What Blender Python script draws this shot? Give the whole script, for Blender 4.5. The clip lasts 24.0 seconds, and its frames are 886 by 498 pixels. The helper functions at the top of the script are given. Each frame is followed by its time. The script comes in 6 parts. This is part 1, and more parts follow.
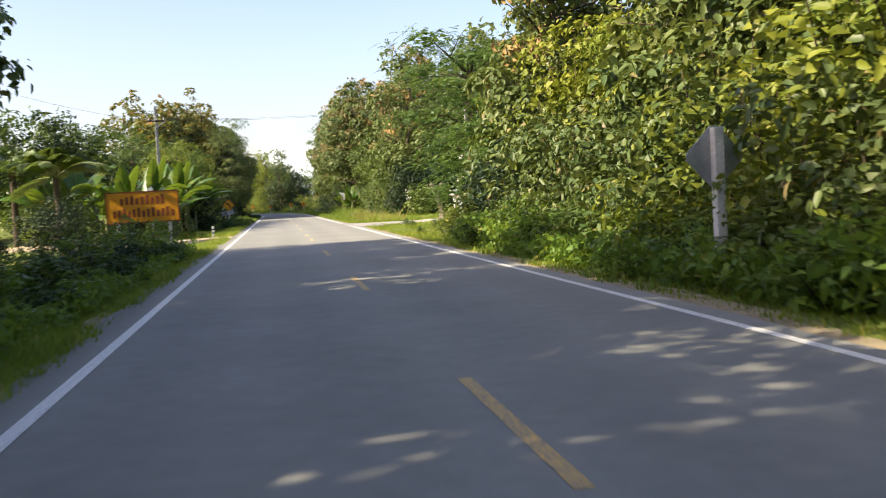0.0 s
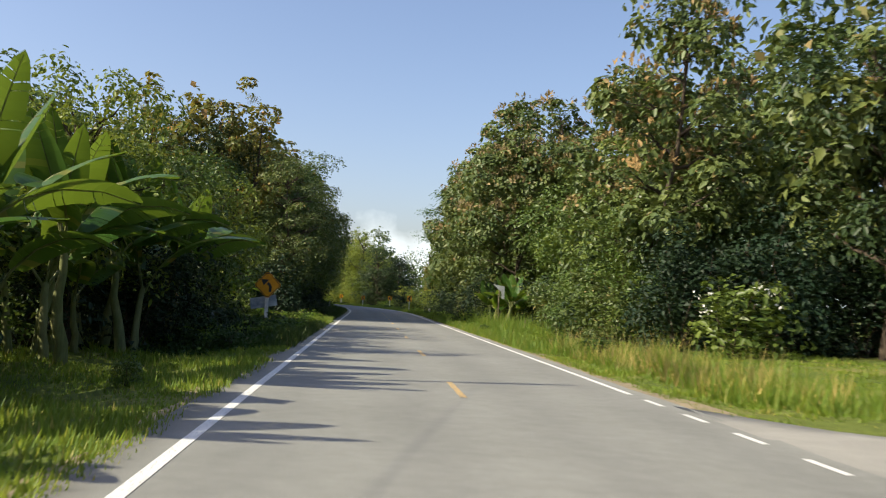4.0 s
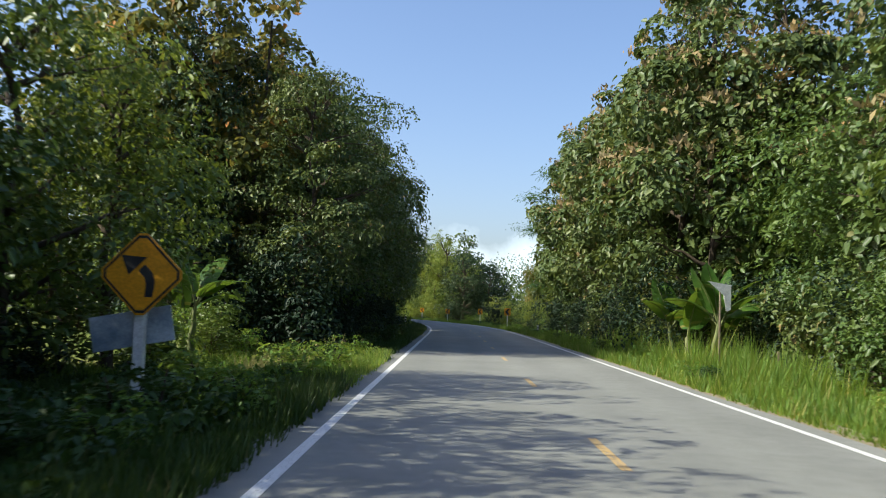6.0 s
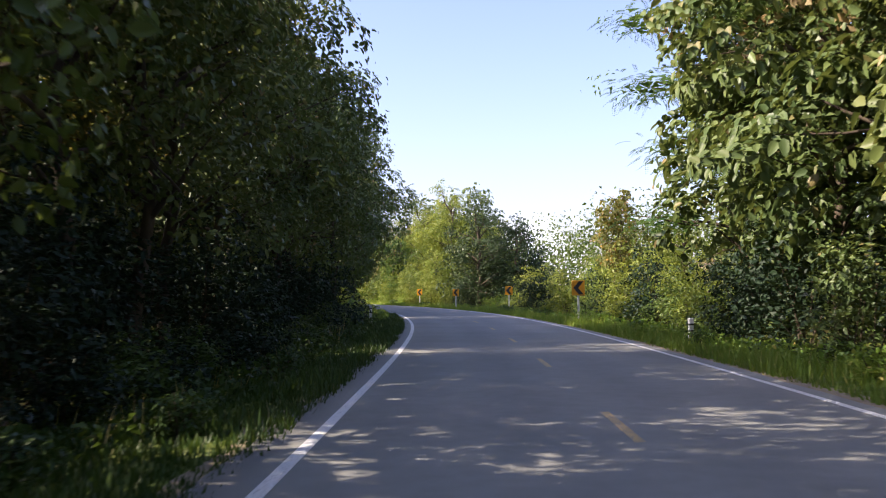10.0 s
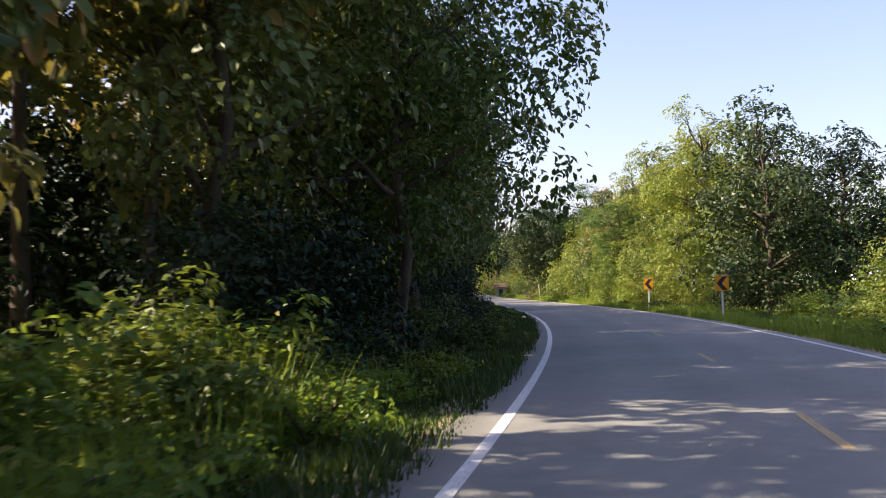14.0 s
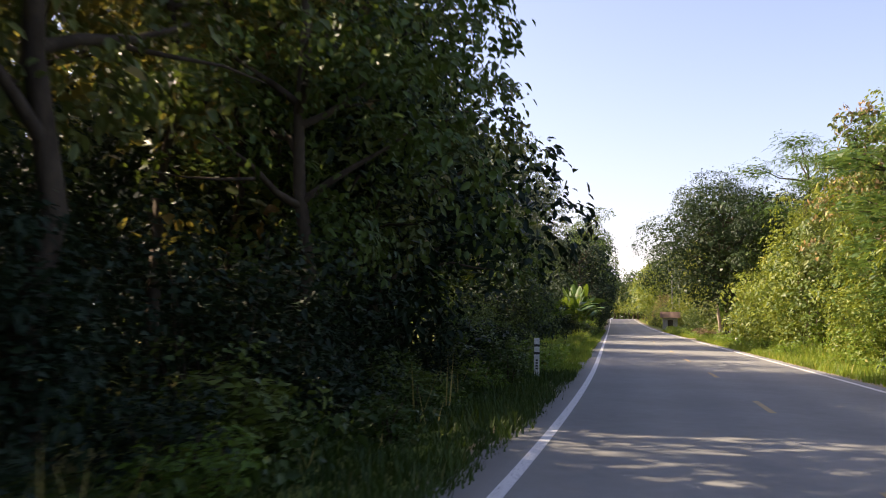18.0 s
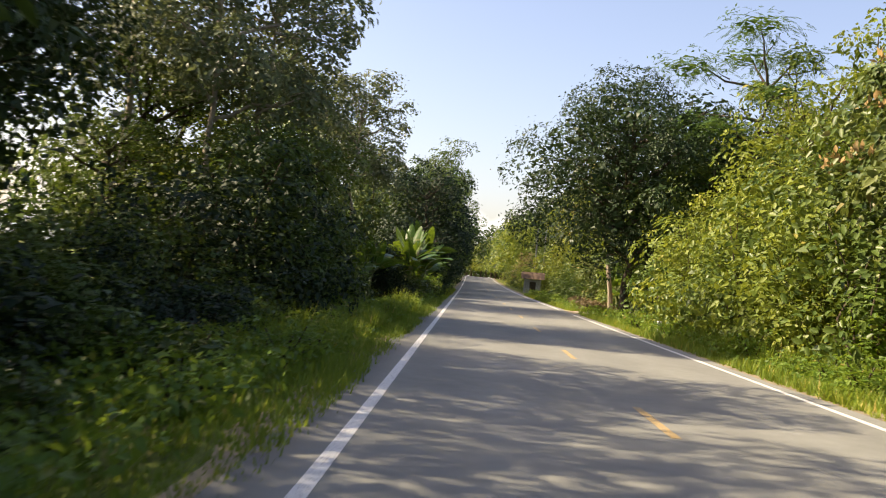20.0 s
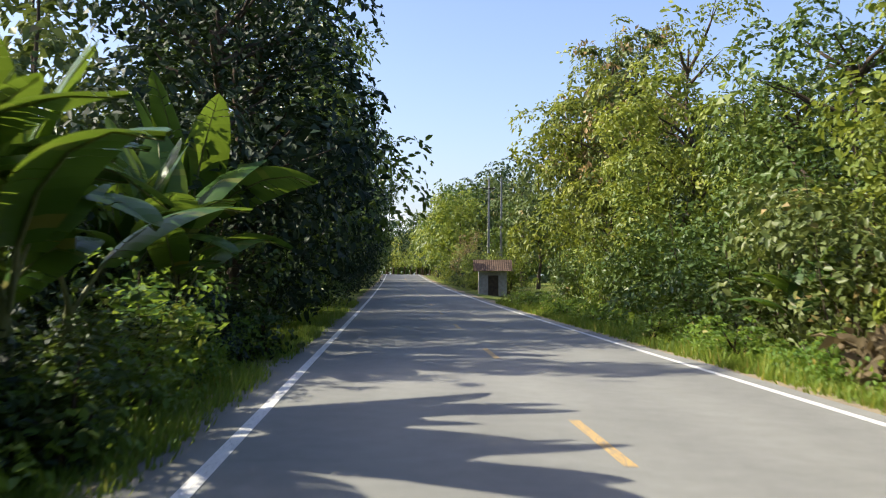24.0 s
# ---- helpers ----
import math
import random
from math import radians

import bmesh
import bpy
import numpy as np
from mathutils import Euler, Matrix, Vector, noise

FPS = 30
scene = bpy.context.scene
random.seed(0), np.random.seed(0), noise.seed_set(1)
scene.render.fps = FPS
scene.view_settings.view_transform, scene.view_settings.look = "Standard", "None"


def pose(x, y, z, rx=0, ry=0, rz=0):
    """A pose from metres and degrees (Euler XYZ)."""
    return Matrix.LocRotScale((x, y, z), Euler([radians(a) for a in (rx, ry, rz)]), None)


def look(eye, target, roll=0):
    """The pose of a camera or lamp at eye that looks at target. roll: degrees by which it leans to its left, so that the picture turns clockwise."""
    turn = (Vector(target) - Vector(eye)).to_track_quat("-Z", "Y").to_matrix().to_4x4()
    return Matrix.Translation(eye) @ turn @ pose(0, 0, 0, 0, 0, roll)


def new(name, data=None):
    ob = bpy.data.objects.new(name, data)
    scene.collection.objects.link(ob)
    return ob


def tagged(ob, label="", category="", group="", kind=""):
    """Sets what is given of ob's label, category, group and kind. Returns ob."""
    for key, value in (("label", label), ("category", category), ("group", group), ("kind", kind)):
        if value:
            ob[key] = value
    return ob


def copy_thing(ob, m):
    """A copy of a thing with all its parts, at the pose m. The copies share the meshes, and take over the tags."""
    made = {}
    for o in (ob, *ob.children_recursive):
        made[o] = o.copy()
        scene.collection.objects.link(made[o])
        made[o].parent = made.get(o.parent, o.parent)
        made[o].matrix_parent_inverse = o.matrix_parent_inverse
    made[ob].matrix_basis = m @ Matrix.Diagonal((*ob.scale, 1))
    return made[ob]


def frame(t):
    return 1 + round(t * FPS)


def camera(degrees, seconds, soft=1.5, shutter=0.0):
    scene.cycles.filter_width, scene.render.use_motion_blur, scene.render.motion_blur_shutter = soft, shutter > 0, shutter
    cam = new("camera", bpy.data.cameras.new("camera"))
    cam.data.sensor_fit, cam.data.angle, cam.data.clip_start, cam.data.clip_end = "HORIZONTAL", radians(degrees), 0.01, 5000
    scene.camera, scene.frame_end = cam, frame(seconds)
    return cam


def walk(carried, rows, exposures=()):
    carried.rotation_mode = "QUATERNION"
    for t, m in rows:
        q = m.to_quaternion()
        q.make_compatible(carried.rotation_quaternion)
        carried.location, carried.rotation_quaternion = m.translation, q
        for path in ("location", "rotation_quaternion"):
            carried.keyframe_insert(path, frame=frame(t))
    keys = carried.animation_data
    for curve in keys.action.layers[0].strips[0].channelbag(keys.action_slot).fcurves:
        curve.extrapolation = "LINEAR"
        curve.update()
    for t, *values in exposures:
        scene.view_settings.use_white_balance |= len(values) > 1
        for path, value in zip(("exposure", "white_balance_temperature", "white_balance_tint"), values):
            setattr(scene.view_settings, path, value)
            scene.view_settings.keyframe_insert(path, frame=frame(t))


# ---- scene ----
cam = camera(50.13, 24.0, soft=1.05, shutter=0.2)
# seconds, x, y, z, yaw, pitch, roll
ROWS = [
    (0.0, 0.030, 0.005, 1.420, -0.060, -3.130, 3.220),
    (0.5, -1.217, 6.434, 1.442, -3.748, -0.917, 1.840),
    (1.0, -2.252, 12.767, 1.455, -3.229, 1.500, 1.933),
    (1.5, -3.392, 18.677, 1.445, -2.881, 2.228, 2.652),
    (2.0, -4.598, 24.525, 1.451, -1.234, 1.373, 0.996),
    (2.5, -5.666, 30.215, 1.450, -2.121, 0.043, 1.690),
    (3.0, -6.768, 36.316, 1.468, -3.469, 1.351, 1.788),
    (3.5, -7.748, 43.074, 1.448, 0.615, 2.588, -0.670),
    (5.5, -12.725, 69.483, 1.446, 11.310, 3.995, -2.669),
    (6.0, -13.701, 75.998, 1.451, 10.553, 3.767, -2.031),
    (6.5, -14.839, 82.376, 1.452, 12.504, 3.058, -1.403),
    (7.0, -15.990, 88.535, 1.435, 12.710, 2.681, -1.570),
    (7.5, -17.060, 94.431, 1.440, 12.511, 2.624, -0.076),
    (8.0, -18.111, 100.340, 1.460, 12.362, 3.947, -0.154),
    (8.5, -19.280, 106.037, 1.451, 11.636, 2.867, -1.229),
    (9.0, -20.140, 111.542, 1.448, 11.656, 3.913, -0.235),
    (9.5, -20.970, 117.099, 1.448, 11.646, 2.738, 1.280),
    (10.0, -21.894, 122.729, 1.449, 11.227, 2.660, 0.561),
    (10.5, -22.858, 128.538, 1.447, 11.410, 2.828, -0.148),
    (11.0, -23.927, 134.298, 1.448, 12.212, 4.959, -0.386),
    (11.5, -25.023, 140.089, 1.455, 14.929, 2.573, -0.549),
    (13.5, -29.723, 162.324, 1.453, 23.569, 2.536, 1.935),
    (14.0, -31.125, 168.067, 1.454, 25.734, 2.515, 1.408),
    (14.5, -32.735, 173.774, 1.445, 27.252, 2.478, 1.244),
    (15.0, -34.415, 179.507, 1.453, 30.822, 1.780, 2.009),
    (15.5, -36.242, 185.165, 1.445, 31.963, 1.792, 1.419),
    (16.0, -38.051, 190.916, 1.450, 34.144, 4.163, 0.520),
    (16.5, -39.978, 196.773, 1.448, 35.630, 3.488, 1.047),
    (17.0, -42.158, 202.695, 1.451, 36.506, 4.301, -0.945),
    (17.5, -44.396, 208.663, 1.450, 36.691, 4.562, -0.736),
    (19.5, -54.969, 231.420, 1.457, 35.498, 0.331, -3.655),
    (20.0, -57.665, 236.993, 1.465, 28.387, 1.549, -4.785),
    (20.5, -60.361, 242.588, 1.456, 27.341, 2.069, -3.671),
    (21.0, -63.060, 248.096, 1.449, 27.344, -0.465, -0.515),
    (21.5, -65.882, 253.794, 1.447, 21.375, -1.119, -0.537),
    (22.0, -68.641, 259.511, 1.454, 18.059, -2.778, 0.435),
    (22.5, -71.320, 264.982, 1.446, 13.460, -2.809, 0.834),
    (23.0, -74.113, 270.546, 1.445, 12.716, -1.114, 0.912),
    (23.5, -76.924, 275.996, 1.444, 23.455, -0.986, -1.034),
    (24.0, -79.612, 281.409, 1.449, 23.763, 1.612, -0.427),
]
EXPOSURES = [(0.0, 1.32, 6700, 6), (1.0, 1.14, 7440, 9), (2.0, 0.79, 7160, 8), (3.0, 0.64, 6660, 5), (6.0, 0.69, 5660, -2), (7.0, 0.86, 5350, -1), (8.0, 1.29, 5200, -1), (9.0, 1.31, 5800, 11), (10.0, 1.40, 6100, 17), (11.0, 1.3, 6000, 20), (14.0, 1.32, 6510, 15), (16.0, 1.44, 7000, 14), (17.0, 1.39, 6700, 18), (20.0, 1.15, 7150, 7), (21.0, 1.22, 6550, 5), (21.5, 1.2, 6410, 5), (22.2, 1.09, 6300, 3), (23.0, 0.90, 5640, 3), (24.0, 1.02, 5900, 5)]
walk(cam, [(t, pose(x, y, z, 90 + pitch, roll, yaw)) for t, x, y, z, yaw, pitch, roll in ROWS], EXPOSURES)

# ---- sky and sun ----
SUN_AZ, SUN_EL = 200.0, 37.0      # degrees from +x towards +y, and above the horizon
sun = new("sun", bpy.data.lights.new("sun", "SUN"))
sun.data.energy, sun.data.angle, sun.data.color = 5.0, radians(0.53), (1.0, 0.85, 0.64)
_v = Vector((math.cos(radians(SUN_AZ)) * math.cos(radians(SUN_EL)), math.sin(radians(SUN_AZ)) * math.cos(radians(SUN_EL)), math.sin(radians(SUN_EL))))
sun.matrix_world = look(_v * 100, (0, 0, 0))
world = bpy.data.worlds.new("world")
scene.world = world
world.use_nodes = True
wn, wl = world.node_tree.nodes, world.node_tree.links
sky = wn.new("ShaderNodeTexSky")
sky.sky_type, sky.sun_disc = "NISHITA", False
sky.sun_elevation, sky.sun_rotation = radians(SUN_EL), radians(90 - SUN_AZ)
sky.air_density, sky.dust_density, sky.ozone_density = 1.0, 2.0, 1.6
back = wn["Background"]
back.inputs["Strength"].default_value = 0.118
# low cumulus near the horizon
tc = wn.new("ShaderNodeTexCoord")
sep = wn.new("ShaderNodeSeparateXYZ")
wl.new(tc.outputs["Generated"], sep.inputs[0])
cn = wn.new("ShaderNodeTexNoise")
cn.inputs["Scale"].default_value, cn.inputs["Detail"].default_value = 7.0, 6.0
wl.new(tc.outputs["Generated"], cn.inputs["Vector"])
low = wn.new("ShaderNodeMapRange")
low.inputs["From Min"].default_value, low.inputs["From Max"].default_value = 0.02, 0.11
low.inputs["To Min"].default_value, low.inputs["To Max"].default_value = 0.16, -0.12
wl.new(sep.outputs["Z"], low.inputs["Value"])
addm = wn.new("ShaderNodeMath")
wl.new(cn.outputs["Fac"], addm.inputs[0])
wl.new(low.outputs[0], addm.inputs[1])
cmask = wn.new("ShaderNodeMapRange")
cmask.inputs["From Min"].default_value, cmask.inputs["From Max"].default_value = 0.58, 0.72
wl.new(addm.outputs[0], cmask.inputs["Value"])
cmix = wn.new("ShaderNodeMix")
cmix.data_type = "RGBA"
cmix.inputs["B"].default_value = (7.0, 7.0, 7.2, 1)
wl.new(cmask.outputs[0], cmix.inputs["Factor"])
tone = wn.new("ShaderNodeMix")      # thin haze: a touch less green than clear air
tone.data_type, tone.blend_type = "RGBA", "MULTIPLY"
tone.inputs["Factor"].default_value = 1.0
tone.inputs["B"].default_value = (1.12, 0.975, 1.035, 1)
wl.new(sky.outputs[0], tone.inputs["A"])
wl.new(tone.outputs["Result"], cmix.inputs["A"])
wl.new(cmix.outputs["Result"], back.inputs["Color"])


# ---- materials ----
def mat(name, rough=0.8, metal=0.0, spec=0.5):
    m = bpy.data.materials.new(name)
    m.use_nodes = True
    b = m.node_tree.nodes["Principled BSDF"]
    b.inputs["Roughness"].default_value, b.inputs["Metallic"].default_value = rough, metal
    b.inputs["Specular IOR Level"].default_value = spec
    return m, m.node_tree.nodes, m.node_tree.links, b


def noise_node(nodes, links, scale, detail=4.0, rough=0.55, coord="Object", stretch=None):
    c = nodes.new("ShaderNodeTexCoord")
    n = nodes.new("ShaderNodeTexNoise")
    n.inputs["Scale"].default_value, n.inputs["Detail"].default_value, n.inputs["Roughness"].default_value = scale, detail, rough
    if stretch:
        mp = nodes.new("ShaderNodeMapping")
        mp.inputs["Scale"].default_value = stretch
        links.new(c.outputs[coord], mp.inputs["Vector"])
        links.new(mp.outputs[0], n.inputs["Vector"])
    else:
        links.new(c.outputs[coord], n.inputs["Vector"])
    return n.outputs["Fac"]


def ramp(nodes, links, fac, stops):
    r = nodes.new("ShaderNodeValToRGB")
    while len(r.color_ramp.elements) < len(stops):
        r.color_ramp.elements.new(0.5)
    for e, (p, c) in zip(r.color_ramp.elements, stops):
        e.position, e.color = p, (*c, 1)
    links.new(fac, r.inputs[0])
    return r.outputs[0]


def blend(nodes, links, fac, a, b, mode="MIX"):
    m = nodes.new("ShaderNodeMix")
    m.data_type, m.blend_type = "RGBA", mode
    if isinstance(fac, float):
        m.inputs["Factor"].default_value = fac
    else:
        links.new(fac, m.inputs["Factor"])
    for key, value in (("A", a), ("B", b)):
        if isinstance(value, tuple):
            m.inputs[key].default_value = (*value, 1)
        else:
            links.new(value, m.inputs[key])
    return m.outputs["Result"]


def bump(nodes, links, b, height, strength=0.4, dist=0.01):
    n = nodes.new("ShaderNodeBump")
    n.inputs["Strength"].default_value, n.inputs["Distance"].default_value = strength, dist
    links.new(height, n.inputs["Height"])
    links.new(n.outputs[0], b.inputs["Normal"])


def rough_mat(name, lo, hi, scale, rough=0.85, fine=60.0, spec=0.3, metal=0.0, strength=0.5, stretch=None, random_mix=0.0):
    """Two-scale mottled surface between two colours, with fine relief."""
    m, n, l, b = mat(name, rough, metal, spec)
    big = noise_node(n, l, scale, 5, 0.6, stretch=stretch)
    small = noise_node(n, l, fine, 3, 0.6, stretch=stretch)
    c = ramp(n, l, big, [(0.3, lo), (0.7, hi)])
    g = ramp(n, l, small, [(0.25, (0.62, 0.62, 0.62)), (0.75, (1.15, 1.15, 1.15))])
    c = blend(n, l, 0.8, c, g, "MULTIPLY")
    l.new(c, b.inputs["Base Color"])
    bump(n, l, b, small, strength, 0.01)
    return m


def leaf_mat(name, a, b2, glow, through_amount=0.3, rough=0.5, dry=None, dry_share=0.06):
    """Leaves: colour varies leaf by leaf and plant by plant; light passes through the blade."""
    m, n, l, b = mat(name, rough, 0.0, 0.22)
    geo, info = n.new("ShaderNodeNewGeometry"), n.new("ShaderNodeObjectInfo")
    stops = [(0.0, tuple(0.72 * x + 0.28 * y for x, y in zip(a, b2))), (0.85, tuple(0.15 * x + 0.85 * y for x, y in zip(a, b2)))]
    c = ramp(n, l, geo.outputs["Random Per Island"], stops + ([(1.0 - dry_share, b2), (1.0, dry)] if dry else []))
    # larger patches of older and younger growth through the crown
    c = blend(n, l, 0.75, c, ramp(n, l, noise_node(n, l, 0.55, 3, 0.6), [(0.32, (0.55, 0.66, 0.72)), (0.68, (1.35, 1.22, 1.0))]), "MULTIPLY")
    tint = ramp(n, l, info.outputs["Random"], [(0.0, (0.8, 0.88, 0.85)), (0.5, (1.0, 1.0, 1.0)), (1.0, (1.22, 1.08, 0.9))])
    c = blend(n, l, 1.0, c, tint, "MULTIPLY")
    l.new(c, b.inputs["Base Color"])
    t = n.new("ShaderNodeBsdfTranslucent")
    l.new(blend(n, l, 0.65, c, glow), t.inputs["Color"])
    mx = n.new("ShaderNodeMixShader")
    mx.inputs[0].default_value = through_amount
    l.new(b.outputs[0], mx.inputs[1])
    l.new(t.outputs[0], mx.inputs[2])
    l.new(mx.outputs[0], n["Material Output"].inputs["Surface"])
    return m


M_TEAK = leaf_mat("teak_leaf", (0.044, 0.078, 0.024), (0.142, 0.182, 0.064), (0.28, 0.33, 0.06), 0.17, 0.42, (0.26, 0.19, 0.09), 0.05)
M_STAND = leaf_mat("plantation_leaf", (0.04, 0.07, 0.02), (0.14, 0.165, 0.05), (0.5, 0.4, 0.07), 0.27, 0.42, (0.34, 0.17, 0.06), 0.12)
M_BROAD = leaf_mat("broad_leaf", (0.036, 0.074, 0.018), (0.115, 0.165, 0.04), (0.25, 0.33, 0.04), 0.16, 0.38)
# leaf of dark trees, and of undergrowth darkened to read as deep shade
M_DARK = leaf_mat("dark_and_shaded_leaf", (0.009, 0.022, 0.011), (0.022, 0.044, 0.021), (0.08, 0.13, 0.03), 0.07, 0.55)
# the shade tree's dark leaf; elsewhere a darkened copy of broad_leaf for shaded trees
M_SHADE = leaf_mat("shade_tree_and_shaded_leaf", (0.016, 0.036, 0.014), (0.05, 0.078, 0.028), (0.14, 0.2, 0.04), 0.1, 0.45)
M_FRESH = leaf_mat("fresh_leaf", (0.08, 0.13, 0.02), (0.205, 0.25, 0.048), (0.42, 0.47, 0.05), 0.24, 0.45, (0.3, 0.27, 0.08), 0.03)
M_FEATHER = leaf_mat("feather_leaf", (0.035, 0.085, 0.025), (0.095, 0.155, 0.045), (0.24, 0.36, 0.06), 0.26, 0.45)
M_GREY = leaf_mat("grey_leaf", (0.06, 0.085, 0.04), (0.18, 0.2, 0.12), (0.32, 0.36, 0.12), 0.24, 0.4, (0.3, 0.25, 0.14), 0.04)
M_FLOWER = leaf_mat("seed_panicle", (0.17, 0.125, 0.06), (0.34, 0.26, 0.14), (0.4, 0.3, 0.1), 0.2, 0.7)
M_BANANA = leaf_mat("banana_leaf", (0.035, 0.085, 0.018), (0.08, 0.15, 0.03), (0.3, 0.42, 0.03), 0.26, 0.32, (0.25, 0.2, 0.06), 0.05)
M_GRASS = leaf_mat("grass_blade", (0.066, 0.15, 0.02), (0.176, 0.258, 0.042), (0.45, 0.52, 0.06), 0.36, 0.55, (0.42, 0.35, 0.13), 0.12)
M_STRAW = leaf_mat("dry_grass", (0.2, 0.22, 0.06), (0.44, 0.38, 0.16), (0.6, 0.5, 0.2), 0.35, 0.65)
M_WEED = leaf_mat("weed_leaf", (0.05, 0.12, 0.02), (0.15, 0.24, 0.045), (0.4, 0.52, 0.05), 0.34, 0.42, (0.34, 0.25, 0.08), 0.05)
# grass and weeds of the shaded verge: shade put into the leaf colour
M_SHADEDVERGE = leaf_mat("shaded_verge_grass", (0.02, 0.05, 0.012), (0.06, 0.1, 0.022), (0.16, 0.24, 0.03), 0.18, 0.5, (0.16, 0.15, 0.06), 0.05)
M_DEAD = leaf_mat("dead_brush", (0.1, 0.07, 0.04), (0.24, 0.18, 0.105), (0.3, 0.22, 0.1), 0.15, 0.8)
M_BARK = rough_mat("bark", (0.04, 0.03, 0.022), (0.13, 0.1, 0.072), 3.0, 0.9, 30.0, 0.2, stretch=(1, 1, 0.25))
M_PALEBARK = rough_mat("pale_bark", (0.2, 0.165, 0.12), (0.42, 0.36, 0.28), 3.0, 0.9, 26.0, 0.2, stretch=(1, 1, 0.3))
M_CONCRETE = rough_mat("concrete", (0.3, 0.28, 0.25), (0.5, 0.48, 0.44), 4.0, 0.85, 50.0, 0.3)
M_POLE = rough_mat("pole_concrete", (0.2, 0.2, 0.19), (0.36, 0.35, 0.33), 2.0, 0.85, 40.0, 0.3)
M_WOOD = rough_mat("grey_wood", (0.16, 0.12, 0.08), (0.36, 0.29, 0.2), 5.0, 0.85, 40.0, 0.25, stretch=(1, 1, 0.2))
M_RUST = rough_mat("rusty_sheet", (0.13, 0.052, 0.03), (0.34, 0.18, 0.115), 2.6, 0.7, 20.0, 0.35)
M_REDROOF = rough_mat("red_roof", (0.2, 0.034, 0.024), (0.3, 0.06, 0.04), 1.2, 0.6, 25.0, 0.35)
M_BLUE = rough_mat("blue_paint", (0.012, 0.11, 0.46), (0.02, 0.16, 0.6), 0.8, 0.6, 30.0, 0.35, strength=0.1)
M_BLUE2 = rough_mat("pale_blue_paint", (0.05, 0.24, 0.55), (0.09, 0.32, 0.66), 0.8, 0.6, 30.0, 0.35, strength=0.1)
M_WHITE = rough_mat("white_paint", (0.6, 0.59, 0.56), (0.82, 0.81, 0.78), 6.0, 0.6, 40.0, 0.4, strength=0.15)
M_BLACK = rough_mat("black_paint", (0.015, 0.015, 0.015), (0.03, 0.03, 0.03), 6.0, 0.5, 40.0, 0.4, strength=0.1)
M_YELLOW = rough_mat("sign_yellow", (0.72, 0.3, 0.006), (0.8, 0.36, 0.01), 3.0, 0.45, 30.0, 0.4, strength=0.05)
M_METAL = rough_mat("galvanised_metal", (0.35, 0.37, 0.39), (0.5, 0.52, 0.54), 5.0, 0.45, 40.0, 0.5, metal=0.6, strength=0.1)
M_BRICK = rough_mat("orange_brick", (0.45, 0.15, 0.06), (0.6, 0.24, 0.1), 3.0, 0.85, 30.0, 0.3)
M_DIRT = rough_mat("bare_earth", (0.36, 0.28, 0.18), (0.52, 0.43, 0.31), 0.7, 0.95, 12.0, 0.15)
M_OLDROOF = rough_mat("old_brown_roof", (0.075, 0.05, 0.036), (0.17, 0.115, 0.08), 2.0, 0.85, 20.0, 0.2)
M_BAMBOO = rough_mat("weathered_bamboo", (0.2, 0.15, 0.08), (0.4, 0.32, 0.18), 5.0, 0.6, 40.0, 0.3)
M_DARKWOOD = rough_mat("dark_wood", (0.04, 0.03, 0.022), (0.1, 0.075, 0.05), 4.0, 0.8, 30.0, 0.25)
M_PANEL = rough_mat("weathered_panel", (0.16, 0.22, 0.28), (0.55, 0.58, 0.6), 2.2, 0.5, 30.0, 0.4, strength=0.1)

# asphalt: pale worn chip seal with darker wheel tracks and patches
m, n, l, b = mat("asphalt", 0.82, 0.0, 0.35)
big = noise_node(n, l, 0.35, 5, 0.6)
mid = noise_node(n, l, 3.5, 4, 0.6)
fine = noise_node(n, l, 120.0, 2, 0.6)
c = ramp(n, l, big, [(0.3, (0.22, 0.22, 0.2)), (0.7, (0.272, 0.271, 0.248))])
c = blend(n, l, 0.7, c, ramp(n, l, mid, [(0.3, (0.86, 0.86, 0.86)), (0.7, (1.08, 1.08, 1.08))]), "MULTIPLY")
c = blend(n, l, 0.8, c, ramp(n, l, fine, [(0.3, (0.7, 0.7, 0.7)), (0.7, (1.2, 1.2, 1.2))]), "MULTIPLY")
uvn = n.new("ShaderNodeUVMap")
sepn = n.new("ShaderNodeSeparateXYZ")
l.new(uvn.outputs[0], sepn.inputs[0])
wave = n.new("ShaderNodeMath")
wave.operation = "PINGPONG"
wave.inputs[1].default_value = 0.85
l.new(sepn.outputs["X"], wave.inputs[0])
track = ramp(n, l, wave.outputs[0], [(0.1, (1.0, 1.0, 1.0)), (0.75, (0.86, 0.86, 0.87))])
c = blend(n, l, 0.7, c, track, "MULTIPLY")
# soil and shade, both put into the margin's colour outside the left line
side = n.new("ShaderNodeMapRange")
side.inputs["From Min"].default_value, side.inputs["From Max"].default_value = -3.25, -3.6
l.new(sepn.outputs["X"], side.inputs["Value"])
soil = n.new("ShaderNodeMath")
soil.operation = "MULTIPLY"
l.new(side.outputs[0], soil.inputs[0])
l.new(mid, soil.inputs[1])
c = blend(n, l, soil.outputs[0], c, (0.11, 0.1, 0.082))
l.new(c, b.inputs["Base Color"])
bump(n, l, b, fine, 0.5, 0.006)
M_ASPHALT = m

